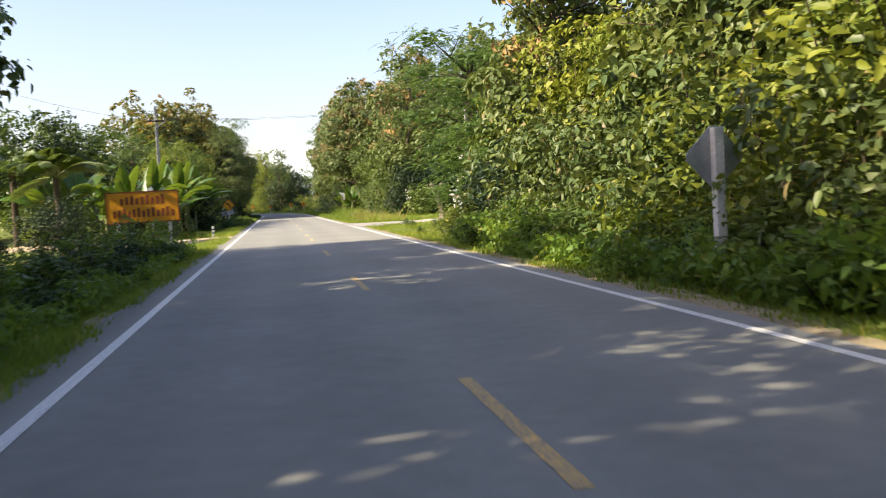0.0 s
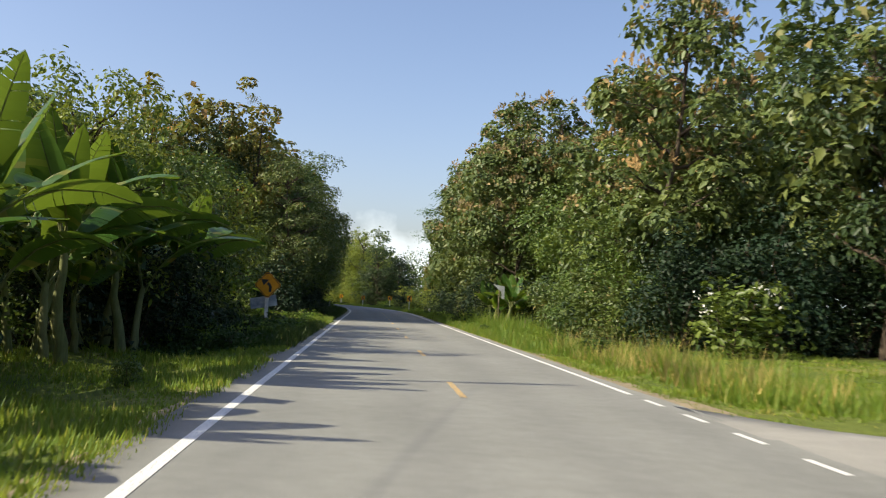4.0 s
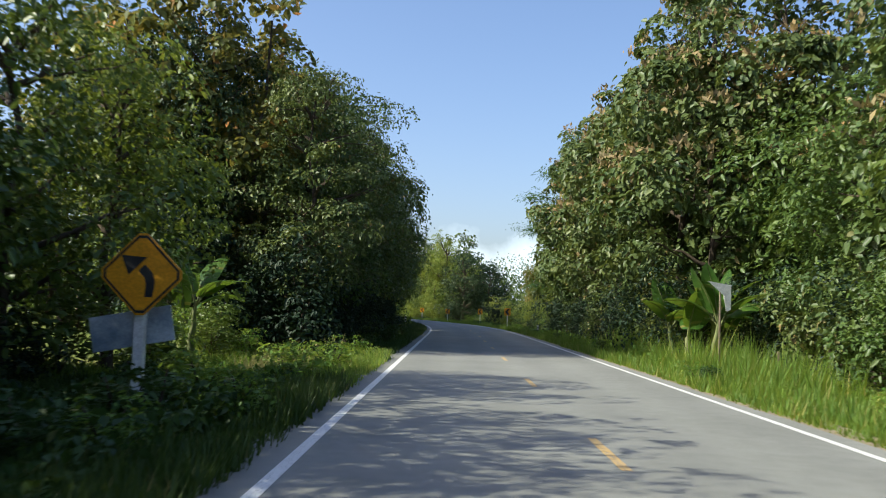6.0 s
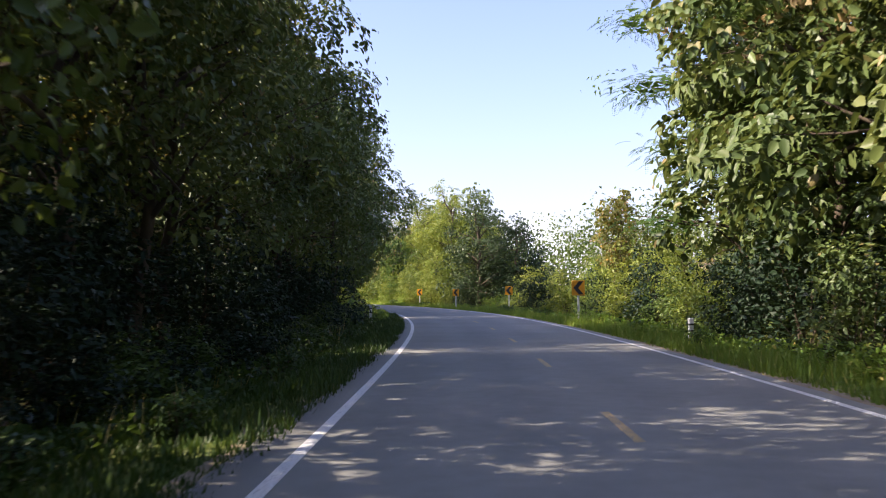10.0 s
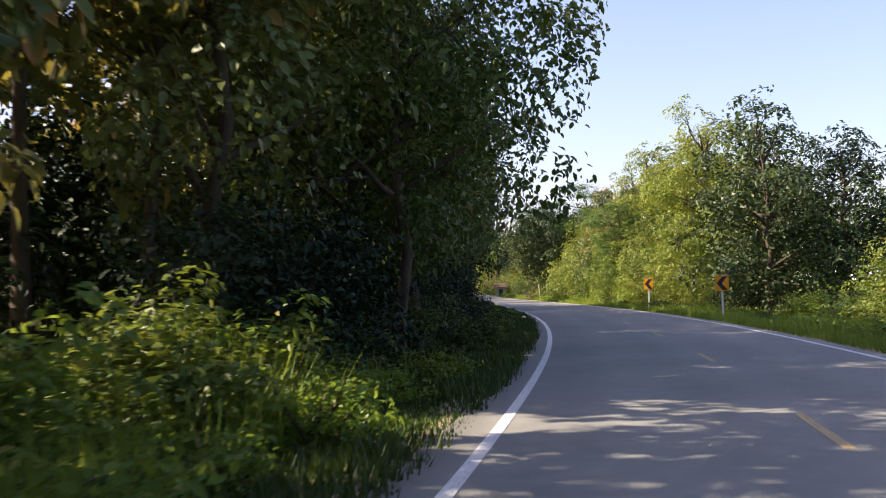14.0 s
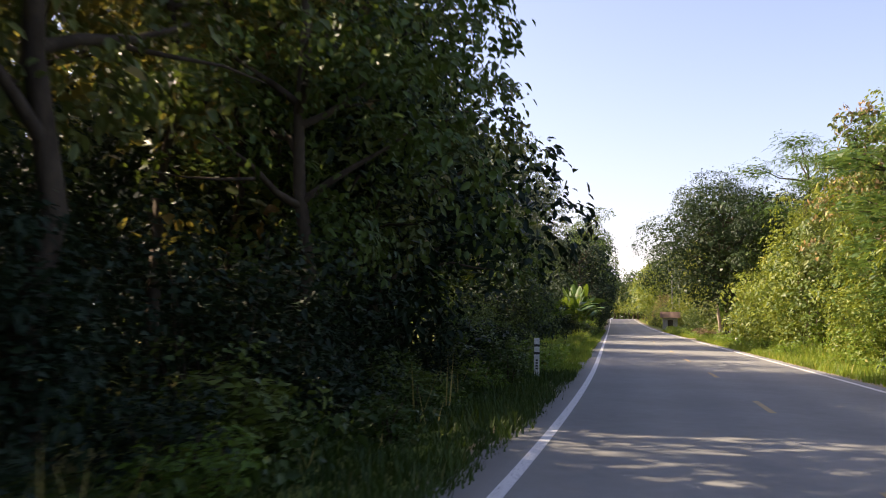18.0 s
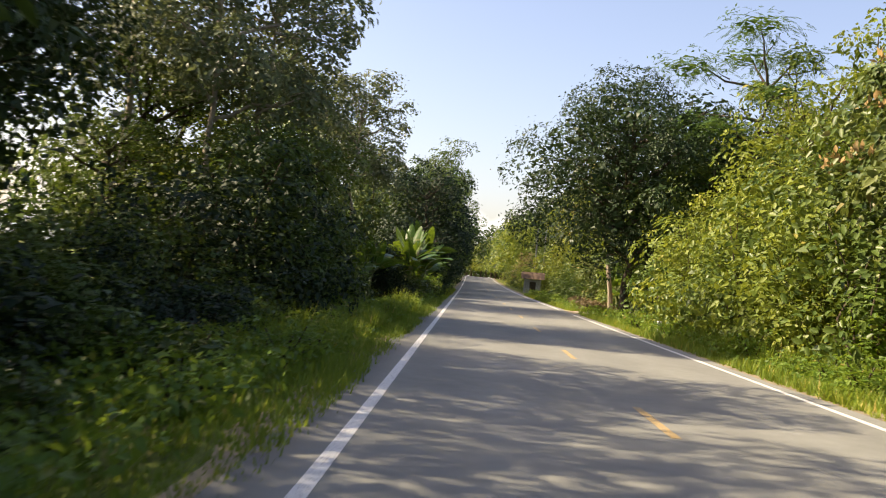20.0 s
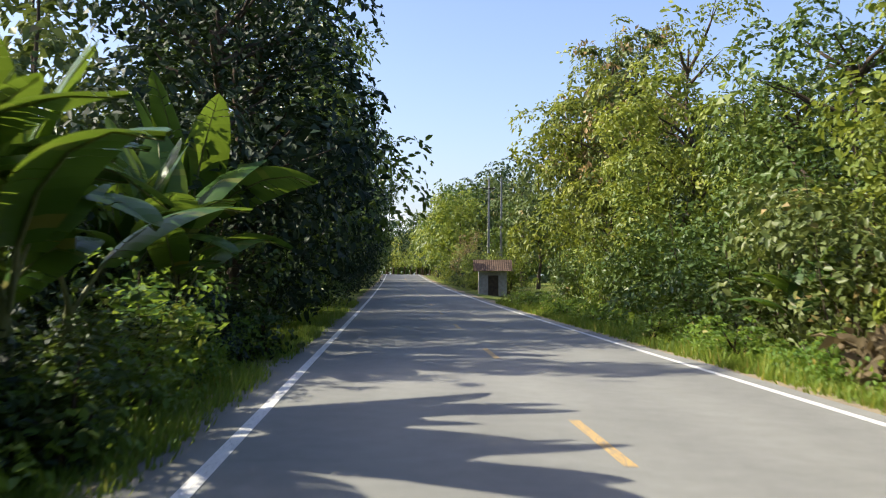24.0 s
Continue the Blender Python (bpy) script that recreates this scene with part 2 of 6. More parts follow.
# road paint, worn through in specks
def paint(name, colour, wear):
    m, n, l, b = mat(name, 0.65, 0.0, 0.4)
    sp = noise_node(n, l, 28.0, 5, 0.7)
    l.new(ramp(n, l, sp, [(wear, (0.2, 0.19, 0.18)), (wear + 0.1, colour)]), b.inputs["Base Color"])
    bump(n, l, b, sp, 0.2, 0.004)
    return m


M_LINE = paint("white_line_paint", (0.74, 0.73, 0.7), 0.36)
M_DASH = paint("yellow_line_paint", (0.56, 0.37, 0.125), 0.42)

# ground: grass soil, with straw and bare patches
m, n, l, b = mat("grass_ground", 0.95, 0.0, 0.15)
g1 = noise_node(n, l, 0.22, 5, 0.6)
g2 = noise_node(n, l, 5.0, 5, 0.65)
c = ramp(n, l, g1, [(0.3, (0.08, 0.12, 0.022)), (0.55, (0.15, 0.175, 0.04)), (0.75, (0.28, 0.23, 0.1))])
c = blend(n, l, 0.8, c, ramp(n, l, g2, [(0.3, (0.55, 0.55, 0.5)), (0.7, (1.2, 1.2, 1.1))]), "MULTIPLY")
l.new(c, b.inputs["Base Color"])
bump(n, l, b, g2, 0.8, 0.05)
M_GROUND = m

# shoulder: sandy gravel
M_SHOULDER = rough_mat("shoulder_gravel", (0.22, 0.18, 0.12), (0.38, 0.31, 0.2), 1.2, 0.95, 45.0, 0.15, strength=0.8)


M_LANE = rough_mat("lane_concrete", (0.27, 0.26, 0.235), (0.37, 0.355, 0.32), 0.8, 0.9, 60.0, 0.25)
M_REDBROWN = rough_mat("red_brown_paint", (0.22, 0.05, 0.02), (0.3, 0.08, 0.03), 4.0, 0.6, 30.0, 0.3, strength=0.1)
M_SIGNGREEN = rough_mat("green_sign", (0.03, 0.25, 0.14), (0.5, 0.6, 0.55), 9.0, 0.5, 30.0, 0.4, strength=0.05)
M_DARKPATCH = rough_mat("dark_surface", (0.05, 0.05, 0.05), (0.1, 0.1, 0.1), 3.0, 0.7, 40.0, 0.4)


# ---- mesh helpers ----
def mesh_of(name, verts, faces, uv=None, smooth=False):
    """One mesh from numpy arrays; all faces have the same number of corners."""
    verts, faces = np.asarray(verts, np.float32), np.asarray(faces, np.int32)
    me = bpy.data.meshes.new(name)
    k = faces.shape[1]
    me.vertices.add(len(verts))
    me.vertices.foreach_set("co", verts.ravel())
    me.loops.add(faces.size)
    me.loops.foreach_set("vertex_index", faces.ravel())
    me.polygons.add(len(faces))
    me.polygons.foreach_set("loop_start", np.arange(0, faces.size, k, dtype=np.int32))
    me.polygons.foreach_set("loop_total", np.full(len(faces), k, np.int32))
    if smooth:
        me.polygons.foreach_set("use_smooth", np.ones(len(faces), bool))
    if uv is not None:
        layer = me.uv_layers.new(name="UVMap")
        layer.data.foreach_set("uv", np.asarray(uv, np.float32)[faces.ravel()].ravel())
    me.update(calc_edges=True)
    return me


def put(name, me, material, parent=None, label="", m=None):
    me.materials.clear()
    me.materials.append(material)
    ob = new(name, me)
    if m is not None:
        ob.matrix_basis = m
    if parent is not None:
        ob.parent = parent
    if label:
        ob["label"] = label
    return ob


def part(name, bm, material, parent, label=""):
    me = bpy.data.meshes.new(name)
    bm.to_mesh(me)
    bm.free()
    return put(name, me, material, parent, label)


def box(bm, x0, x1, y0, y1, z0, z1, bevel=0.0, m=None):
    r = bmesh.ops.create_cube(bm, size=1.0)
    vs = r["verts"]
    for v in vs:
        v.co = Vector(((x0 + x1) / 2 + v.co.x * (x1 - x0), (y0 + y1) / 2 + v.co.y * (y1 - y0), (z0 + z1) / 2 + v.co.z * (z1 - z0)))
        if m is not None:
            v.co = m @ v.co
    if bevel:
        es = list({e for v in vs for e in v.link_edges})
        bmesh.ops.bevel(bm, geom=es, offset=bevel, segments=2, affect="EDGES", profile=0.5)
    return bm


def boxed(*a, **k):
    return box(bmesh.new(), *a, **k)


def tube_arrays(path, radii, sides=7):
    """A tapered tube along a path: vertices and quads."""
    path = np.asarray(path, float)
    n = len(path)
    tang = np.gradient(path, axis=0)
    tang /= np.linalg.norm(tang, axis=1, keepdims=True) + 1e-9
    ref = np.where(np.abs(tang[:, 2:3]) > 0.9, np.array([[1.0, 0, 0]]), np.array([[0, 0, 1.0]]))
    a = np.cross(tang, ref)
    a /= np.linalg.norm(a, axis=1, keepdims=True) + 1e-9
    b = np.cross(tang, a)
    ang = np.linspace(0, 2 * np.pi, sides, endpoint=False)
    ring = a[:, None] * np.cos(ang)[None, :, None] + b[:, None] * np.sin(ang)[None, :, None]
    v = path[:, None] + ring * np.asarray(radii)[:, None, None]
    i = np.arange(n - 1)[:, None] * sides
    j = np.arange(sides)[None]
    k = (j + 1) % sides
    f = np.stack([i + j, i + k, i + sides + k, i + sides + j], -1).reshape(-1, 4)
    return v.reshape(-1, 3), f


def tubes_mesh(name, items, sides=7):
    vs, fs, o = [], [], 0
    for path, radii in items:
        v, f = tube_arrays(path, radii, sides)
        vs.append(v)
        fs.append(f + o)
        o += len(v)
    return mesh_of(name, np.concatenate(vs), np.concatenate(fs), smooth=True)


def unit(v):
    return v / (np.linalg.norm(v, axis=-1, keepdims=True) + 1e-9)


def leaf_arrays(rng, pos, axis, nrm, length, width, droop=0.15, fold=0.18):
    """Pointed leaves, each folded along its midrib: four vertices and two faces a leaf."""
    axis = unit(axis)
    side = unit(np.cross(axis, nrm))
    up = np.cross(side, axis)
    length, width = np.asarray(length)[:, None], np.asarray(width)[:, None]
    v0 = pos
    mid = pos + axis * length * 0.42
    v1 = mid + side * width * 0.5 + up * width * fold
    v3 = mid - side * width * 0.5 + up * width * fold
    v2 = pos + axis * length - np.array([[0, 0, 1.0]]) * length * droop
    v = np.stack([v0, v1, v2, v3], 1).reshape(-1, 3)
    i = np.arange(len(pos))[:, None] * 4
    f = np.concatenate([i + np.array([[0, 1, 2]]), i + np.array([[0, 2, 3]])], 1).reshape(-1, 3)
    return v, f


def oval_arrays(pos, axis, nrm, length, width, droop=0.15, fold=0.2):
    """Oval leaves with a pointed tip, folded along the midrib: six vertices and four faces a leaf."""
    axis = unit(axis)
    side = unit(np.cross(axis, nrm))
    up = np.cross(side, axis)
    length, width = np.asarray(length)[:, None], np.asarray(width)[:, None]
    drop = np.array([[0, 0, -1.0]]) * length * droop
    out = []
    for u, w in ((0.0, 0.0), (0.26, 0.44), (0.66, 0.4), (1.0, 0.0), (0.66, -0.4), (0.26, -0.44)):
        out.append(pos + axis * length * u + drop * u * u + side * width * w + up * width * fold * (w != 0))
    v = np.stack(out, 1).reshape(-1, 3)
    i = np.arange(len(pos))[:, None] * 6
    f = np.concatenate([i + np.array([q]) for q in ((0, 1, 2), (0, 2, 3), (0, 3, 4), (0, 4, 5))], 1).reshape(-1, 3)
    return v, f


def ball(k):
    bm = bmesh.new()
    bmesh.ops.create_icosphere(bm, subdivisions=k, radius=1.0)
    tris = np.array([[v.co[:] for v in f.verts] for f in bm.faces])
    bm.free()
    return tris


BALLS = {2: ball(2), 3: ball(3)}


def hull_arrays(rng, blobs, share, k=3):
    """Inner leaf plates of each lobe at random tilts, added to block light."""
    out = []
    for x, y, z, rx, rz in blobs:
        t = BALLS[k]
        t = t[rng.rand(len(t)) < (0.5 if k > 2 else 1.0)]
        mid = t.mean(1, keepdims=True)
        e = t - mid
        nrm = unit(mid + rng.normal(size=mid.shape) * 0.45)
        e = e - (e * nrm).sum(-1, keepdims=True) * nrm
        e = e * (0.4 + 0.5 * rng.rand(*e.shape[:2], 1))
        v = (mid * (0.55 + 0.55 * rng.rand(len(t), 1, 1)) + e) * share * np.array([rx, rx, rz]) + np.array([x, y, z])
        out.append(v.reshape(-1, 3))
    v = np.concatenate(out)
    return v, np.arange(len(v)).reshape(-1, 3)


def crown_arrays(rng, blobs, count, length, width, puff=0.34, per_lobe=9, droop=0.15, hang=0.25, up=0.5, loose=0.12, hull=0.6, k=3, plain=False):
    """A crown of billowing leaf puffs on the outer shell of several lobes; blobs: rows of x, y, z, rx, rz.
    Each puff is a dome of leaves open below, so that dark gaps show between the puffs."""
    bl = np.asarray(blobs, float)
    wgt = bl[:, 3] ** 2
    puffs = max(5, int(per_lobe * len(bl)))
    B = bl[rng.choice(len(bl), puffs, p=wgt / wgt.sum())]
    d = unit(rng.normal(size=(puffs, 3)) + np.array([[0, 0, 0.25]]))
    c = B[:, :3] + d * (0.62 + 0.34 * rng.rand(puffs))[:, None] * B[:, [3, 3, 4]]
    size = B[:, 3] * puff * (0.6 + 0.9 * rng.rand(puffs))
    which = rng.choice(puffs, count, p=size ** 2 / (size ** 2).sum())
    c, o, size = c[which], d[which], size[which]
    e = unit(rng.normal(size=(count, 3)) * 0.75 + o * 0.75 + np.array([[0, 0, 0.45]]))
    far = np.where(rng.rand(count) < loose, 1.0 + 0.5 * rng.rand(count), 0.8 + 0.25 * rng.rand(count))
    pos = c + e * np.array([[1.0, 1.0, 0.8]]) * (size * far)[:, None]
    axis = unit(np.cross(e, rng.normal(size=(count, 3))) + e * 0.4 - np.array([[0, 0, hang]]))
    nrm = unit(e + np.array([[0, 0, up]]) + rng.normal(size=(count, 3)) * 0.42)
    L = length * (0.6 + 0.75 * rng.rand(count))
    if plain:
        all_ = [leaf_arrays(rng, pos, axis, nrm, L, L * width / length, droop)]
    else:
        all_ = [oval_arrays(pos, axis, nrm, L, L * width / length, droop)]
    if hull > 0:
        all_.append(hull_arrays(rng, blobs, hull, 2 if plain else k))
    return join_arrays(*all_)


def frond_arrays(rng, bases, dirs, length, leaflet=0.15, pairs=9):
    """Feathered fronds: pairs of narrow leaflets along a drooping axis."""
    n = len(bases)
    u = np.linspace(0.15, 1.0, pairs)[None, :, None]
    L = length * (0.65 + 0.7 * rng.rand(n))[:, None, None]
    dirs = unit(dirs)
    axis = bases[:, None] + dirs[:, None] * L * u - np.array([[[0, 0, 1.0]]]) * L * 0.35 * u ** 2
    side = unit(np.cross(dirs, np.array([[0, 0, 1.0]])) + 1e-6)[:, None]
    out = []
    for sg in (-1, 1):
        ax = unit(side * sg + dirs[:, None] * 0.55 - np.array([[[0, 0, 0.25]]])) * np.ones_like(axis)
        ln = (leaflet * (0.6 + 0.5 * np.sin(np.pi * (0.1 + 0.85 * u))) * np.ones((n, pairs, 1))).ravel()
        nr = np.array([[0, 0, 1.0]]) + rng.normal(size=(n * pairs, 3)) * 0.35
        out.append(leaf_arrays(rng, axis.reshape(-1, 3), ax.reshape(-1, 3), nr, ln, ln * 0.34, 0.1))
    return join_arrays(*out)


def join_arrays(*parts_):
    vs, fs, o = [], [], 0
    for v, f in parts_:
        vs.append(v)
        fs.append(f + o)
        o += len(v)
    return np.concatenate(vs), np.concatenate(fs)


# ---- the road's line ----
HD0, HD1, BEND0, BEND1, X0 = 9.9824, 26.7552, 130.507, 258.994, 1.3937
_s = np.arange(-80, 1200, 1.0)
_u = np.clip((_s - BEND0) / (BEND1 - BEND0), 0, 1)
_w = np.clip((_s - 485) / 160, 0, 1)
_h = np.radians(HD0 + (HD1 - HD0) * _u * _u * (3 - 2 * _u) + 30 * _w * _w * (3 - 2 * _w))
_x, _y = np.cumsum(-np.sin(_h)), np.cumsum(np.cos(_h))
_x, _y = _x - _x[80] + X0, _y - _y[80]
LANE = 3.2


def climb(s):
    """The road's gentle rise at its far end."""
    return 6e-5 * np.clip(np.asarray(s, float) - 318, 0, 165) ** 2


def on_road(s, d, z=0.0):
    """World places from metres along the road's middle and metres to its right."""
    s, d = np.asarray(s, float), np.asarray(d, float)
    h = np.interp(s, _s, _h)
    return np.stack([np.interp(s, _s, _x) + d * np.cos(h), np.interp(s, _s, _y) + d * np.sin(h), z + climb(s) + 0 * d], -1)


def heading(s):
    return math.degrees(float(np.interp(s, _s, _h)))


def land(s, d):
    """Height of the ground beside the road."""
    s, d = np.asarray(s, float), np.asarray(d, float)
    e = np.abs(d)
    dip = -0.04 - 0.26 * np.clip((e - 4.2) / 2.2, 0, 1) + 0.3 * np.clip((e - 7.0) / 5.0, 0, 1)
    wob = 0.07 * np.sin(s * 0.41 + d * 0.7) * np.sin(s * 0.13 - d * 0.31) + 0.05 * np.sin(s * 1.3 + d * 1.9)
    # flat bank and side lane by the hut
    flat = np.clip((14.0 - np.abs(s - 56.0)) / 5.0, 0, 1) * (d > 0)
    dip = dip * (1 - flat) + flat * (-0.05)
    # raised bank under the left-hand trees in the bend
    rise = 0.5 * np.clip((-d - 6.5) / 3.5, 0, 1) * np.clip((s - 90) / 20, 0, 1) * np.clip((245 - s) / 20, 0, 1)
    return dip + wob * np.clip((e - 3.9) / 1.0, 0, 1) + rise + climb(s)


def at(s, d, z=None, turn=0.0, scale=1.0, tilt=0.0):
    """The pose of a thing on the ground at that place, turned with the road."""
    p = on_road(s, d)
    h = float(land(s, d)) if z is None else z
    return Matrix.Translation((float(p[0]), float(p[1]), h)) @ pose(0, 0, 0, tilt, 0, heading(s) + turn) @ Matrix.Scale(scale, 4)


def strip(name, s0, s1, d0, d1, z, step=1.5, cols=1, wobble0=0.0, wobble1=0.0, lift=None):
    """A ribbon along the road."""
    s = np.arange(s0, s1 + step * 0.5, step)
    u = np.linspace(0, 1, cols + 1)
    e0 = d0 + wobble0 * (np.sin(s * 1.7) + np.sin(s * 0.63 + 1) + 0.8 * np.sin(s * 4.1))
    e1 = d1 + wobble1 * (np.sin(s * 1.9 + 2) + np.sin(s * 0.71) + 0.8 * np.sin(s * 3.7))
    d = e0[:, None] * (1 - u) + e1[:, None] * u
    S = np.repeat(s[:, None], cols + 1, 1)
    v = on_road(S, d, z)
    if lift is not None:
        v[..., 2] += lift(S, d)
    i = np.arange(len(s) - 1)[:, None] * (cols + 1)
    j = np.arange(cols)[None]
    f = np.stack([i + j, i + j + 1, i + cols + 2 + j, i + cols + 1 + j], -1).reshape(-1, 4)
    return mesh_of(name, v.reshape(-1, 3), f, uv=np.stack([d, S], -1).reshape(-1, 2), smooth=True)


# ---- ground, road, markings ----
ds = np.array([-700, -300, -150, -80, -50, -35, -26, -20, -16, -13, -11, -9.5, -8, -7, -6.2, -5.4, -4.7, -4.1, -3.7, -3.2, 3.2, 3.7, 4.1, 4.7, 5.4, 6.2, 7, 8, 9.5, 11, 13, 16, 20, 26, 35, 50, 80, 150, 300, 700])
ss = np.concatenate([np.arange(-78, 430, 1.5), np.arange(435, 1195, 20)])
SS, DD = np.meshgrid(ss, ds, indexing="ij")
V = on_road(SS, DD)
V[..., 2] = np.where(np.abs(DD) < 3.5, climb(SS) - 0.12, land(SS, DD))
k = len(ds)
i = np.arange(len(ss) - 1)[:, None] * k
j = np.arange(k - 1)[None]
F = np.stack([i + j, i + j + 1, i + k + 1 + j, i + k + j], -1).reshape(-1, 4)
tagged(put("ground", mesh_of("ground", V.reshape(-1, 3), F, smooth=True), M_GROUND), "grassy roadside ground with straw and bare soil patches", "ground", kind="structure")
tagged(put("shoulder", strip("shoulder", -70, 700, -4.0, -LANE - 0.05, -0.03, cols=2, wobble0=0.09), M_SHOULDER), "sandy gravel shoulder beside the edge line", "shoulder", kind="structure")
tagged(put("shoulder", strip("shoulder", -70, 700, LANE + 0.05, 3.95, -0.03, cols=2, wobble1=0.09), M_SHOULDER), "sandy gravel shoulder beside the edge line", "shoulder", kind="structure")
tagged(put("road", strip("road", -70, 900, -LANE - 0.55, LANE + 0.22, 0.0, cols=8, wobble0=0.025, wobble1=0.025), M_ASPHALT), "two-lane road of pale worn asphalt", "road", kind="structure")
tagged(put("edge_line", strip("edge_line", -70, 700, -3.235, -3.105, 0.005), M_LINE), "solid white painted edge line on the asphalt", "road marking", kind="structure")
for a0, a1 in ((-70, 56.3), (67.0, 293.0), (300.0, 700)):
    tagged(put("edge_line", strip("edge_line", a0, a1, 3.01, 3.13, 0.005), M_LINE), "solid white painted edge line on the asphalt", "road marking", kind="structure")
# far ends of the dashes: about 11 m apart at first, closer further on
far_ends = [7.45 + 10.9 * q for q in range(-4, 4)] + [46.1, 57.2, 68.0, 78.4, 88.9, 99.0, 109.2] + [118.0 + 9.2 * q for q in range(8)] + [192.0 + 9.4 * q for q in range(30)]
for e in far_ends:
    w = 0.055
    ln = 2.95 if e < 30 else 2.65 if e < 80 else 2.3
    tagged(put("centre_dash", strip("centre_dash", e - ln, e, -w + 0.02, w + 0.02, 0.005, step=ln / 3), M_DASH), "worn yellow centre line dash on the asphalt", "road marking", group="centre line dashes", kind="structure")


# ---- plants ----
LIBRARY = {}


def bent(rng, p0, p1, n=6, wob=0.15):
    """A slightly crooked path from p0 to p1."""
    u = np.linspace(0, 1, n)[:, None]
    p = np.asarray(p0)[None] * (1 - u) + np.asarray(p1)[None] * u
    w = rng.normal(size=(n, 3)) * wob * np.linalg.norm(np.asarray(p1) - np.asarray(p0)) * 0.25
    w[0] = w[-1] = 0
    return p + w * np.sin(u * np.pi)


def tree(kind, rng, height, blobs, leaf_items, trunk_r, bark, label, forks=None, lean=(0, 0), sides=5):
    """An Empty with a trunk mesh (stem and limbs) and a crown mesh, standing at the origin."""
    root = new(kind, None)
    top = np.array([lean[0], lean[1], height * 0.82])
    stem = bent(rng, (0, 0, -0.3), top, 9, 0.07)
    items = [(stem, np.linspace(1, 0.25, 9) * trunk_r * np.array([1.35, 1.1, 1, 1, 1, 1, 1, 1, 1]))]
    for bx, by, bz, rx, rz in (blobs if forks is None else blobs[:forks]):
        h = min(max(bz - rz * 0.7, height * 0.18), height * 0.75)
        q = np.array([np.interp(h, stem[:, 2], stem[:, c]) for c in range(3)])
        items.append((bent(rng, q, (bx, by, bz + rz * 0.3), 5, 0.12), np.linspace(trunk_r * 0.5, trunk_r * 0.1, 5)))
        e = np.array([bx, by, bz]) + np.clip(rng.normal(size=3), -0.9, 0.9) * np.array([rx, rx, rz]) * 0.6
        items.append((bent(rng, (bx * 0.5 + q[0] * 0.5, by * 0.5 + q[1] * 0.5, (bz + q[2]) * 0.5), e, 4, 0.12), np.linspace(trunk_r * 0.22, trunk_r * 0.06, 4)))
    put("trunk", tubes_mesh("trunk", items, sides), bark, root)
    groups = {}
    for arrays, material in leaf_items:
        groups.setdefault(material.name, [material, []])[1].append(arrays)
    for name, (material, lst) in groups.items():
        v, f = join_arrays(*lst)
        ob = put("seed_head" if material is M_FLOWER else "crown", mesh_of("crown", v, f), material, root)
        if material is M_FLOWER:
            ob["kind"] = "stuff"
    tagged(root, label, "tree")
    return root


def lobes(rng, n, height, base, radius, taper=0.5, rz=None):
    """Lobes of a crown between base and height, widest at a third of it."""
    out = []
    n = int(n * 1.6)
    for q in range(n):
        u = (q + 0.5) / n
        w = radius * (1 - taper * abs(u - 0.35) / 0.65) * (0.36 + 0.36 * rng.rand())
        a = q * 2.4 + 0.8 * rng.rand()
        r = radius * (0.3 + 0.2 * rng.rand()) * (1 - 0.7 * taper * max(0, u - 0.4))
        out.append((w * math.cos(a), w * math.sin(a), base + (height - base) * (0.08 + 0.84 * u) + 0.3 * rng.normal(), r, (rz or r * 0.78)))
    return out


def make_teak(seed, far=False):
    rng = np.random.RandomState(seed)
    h = 12.5
    b = lobes(rng, 11, h, 1.9, 3.3, 0.6)
    lv = crown_arrays(rng, b, 1500 if far else 6200, 0.44 if far else 0.25, 0.28 if far else 0.16, plain=far, hang=0.4)
    items = [(lv, M_TEAK)]
    if not far:
        items.append((crown_arrays(rng, [(x, y, z + 0.7 * rz, r * 0.9, rz * 0.6) for x, y, z, r, rz in b[4:]], 950, 0.26, 0.12, 0.3, 6, 0.0, -0.7, hull=0, plain=True), M_FLOWER))
    return tree("teak_tree", rng, h, b, items, 0.16, M_BARK, "tall teak tree with large olive-green leaves and brownish seed heads", forks=3 if far else None)


def make_plantation(seed, far=False):
    rng = np.random.RandomState(seed)
    h = 13.5
    b = lobes(rng, 7, h, 4.6, 2.9, 0.45)
    lv = crown_arrays(rng, b, 700 if far else 2100, 0.5 if far else 0.3, 0.31 if far else 0.19, 0.36, 7, hang=0.4, hull=0.42, plain=far)
    lo = crown_arrays(rng, [(0, 0, 3.4, 0.8, 1.6)], 60, 0.28, 0.17, 0.4, 8, hull=0)
    return tree("plantation_tree", rng, h, b, [(lv, M_STAND)] + ([] if far else [(lo, M_STAND)]), 0.14, M_BARK, "slender plantation tree with a bare trunk and backlit leaves", forks=3 if far else 5, lean=(rng.normal() * 0.5, rng.normal() * 0.5))


def make_edge(seed, material):
    """A tree on the plantation's edge, with limbs leaning out to the light over a bare lower trunk."""
    rng = np.random.RandomState(seed)
    h = 13.0
    b = lobes(rng, 11, h, 2.4, 3.9, 0.55)
    lv = crown_arrays(rng, b, 8400, 0.165, 0.1, 0.34, 11, hang=0.4, hull=0.42)
    return tree("plantation_tree", rng, h, b, [(lv, material)], 0.16, M_BARK, "dense plantation-edge tree with dark backlit leaves over the verge")


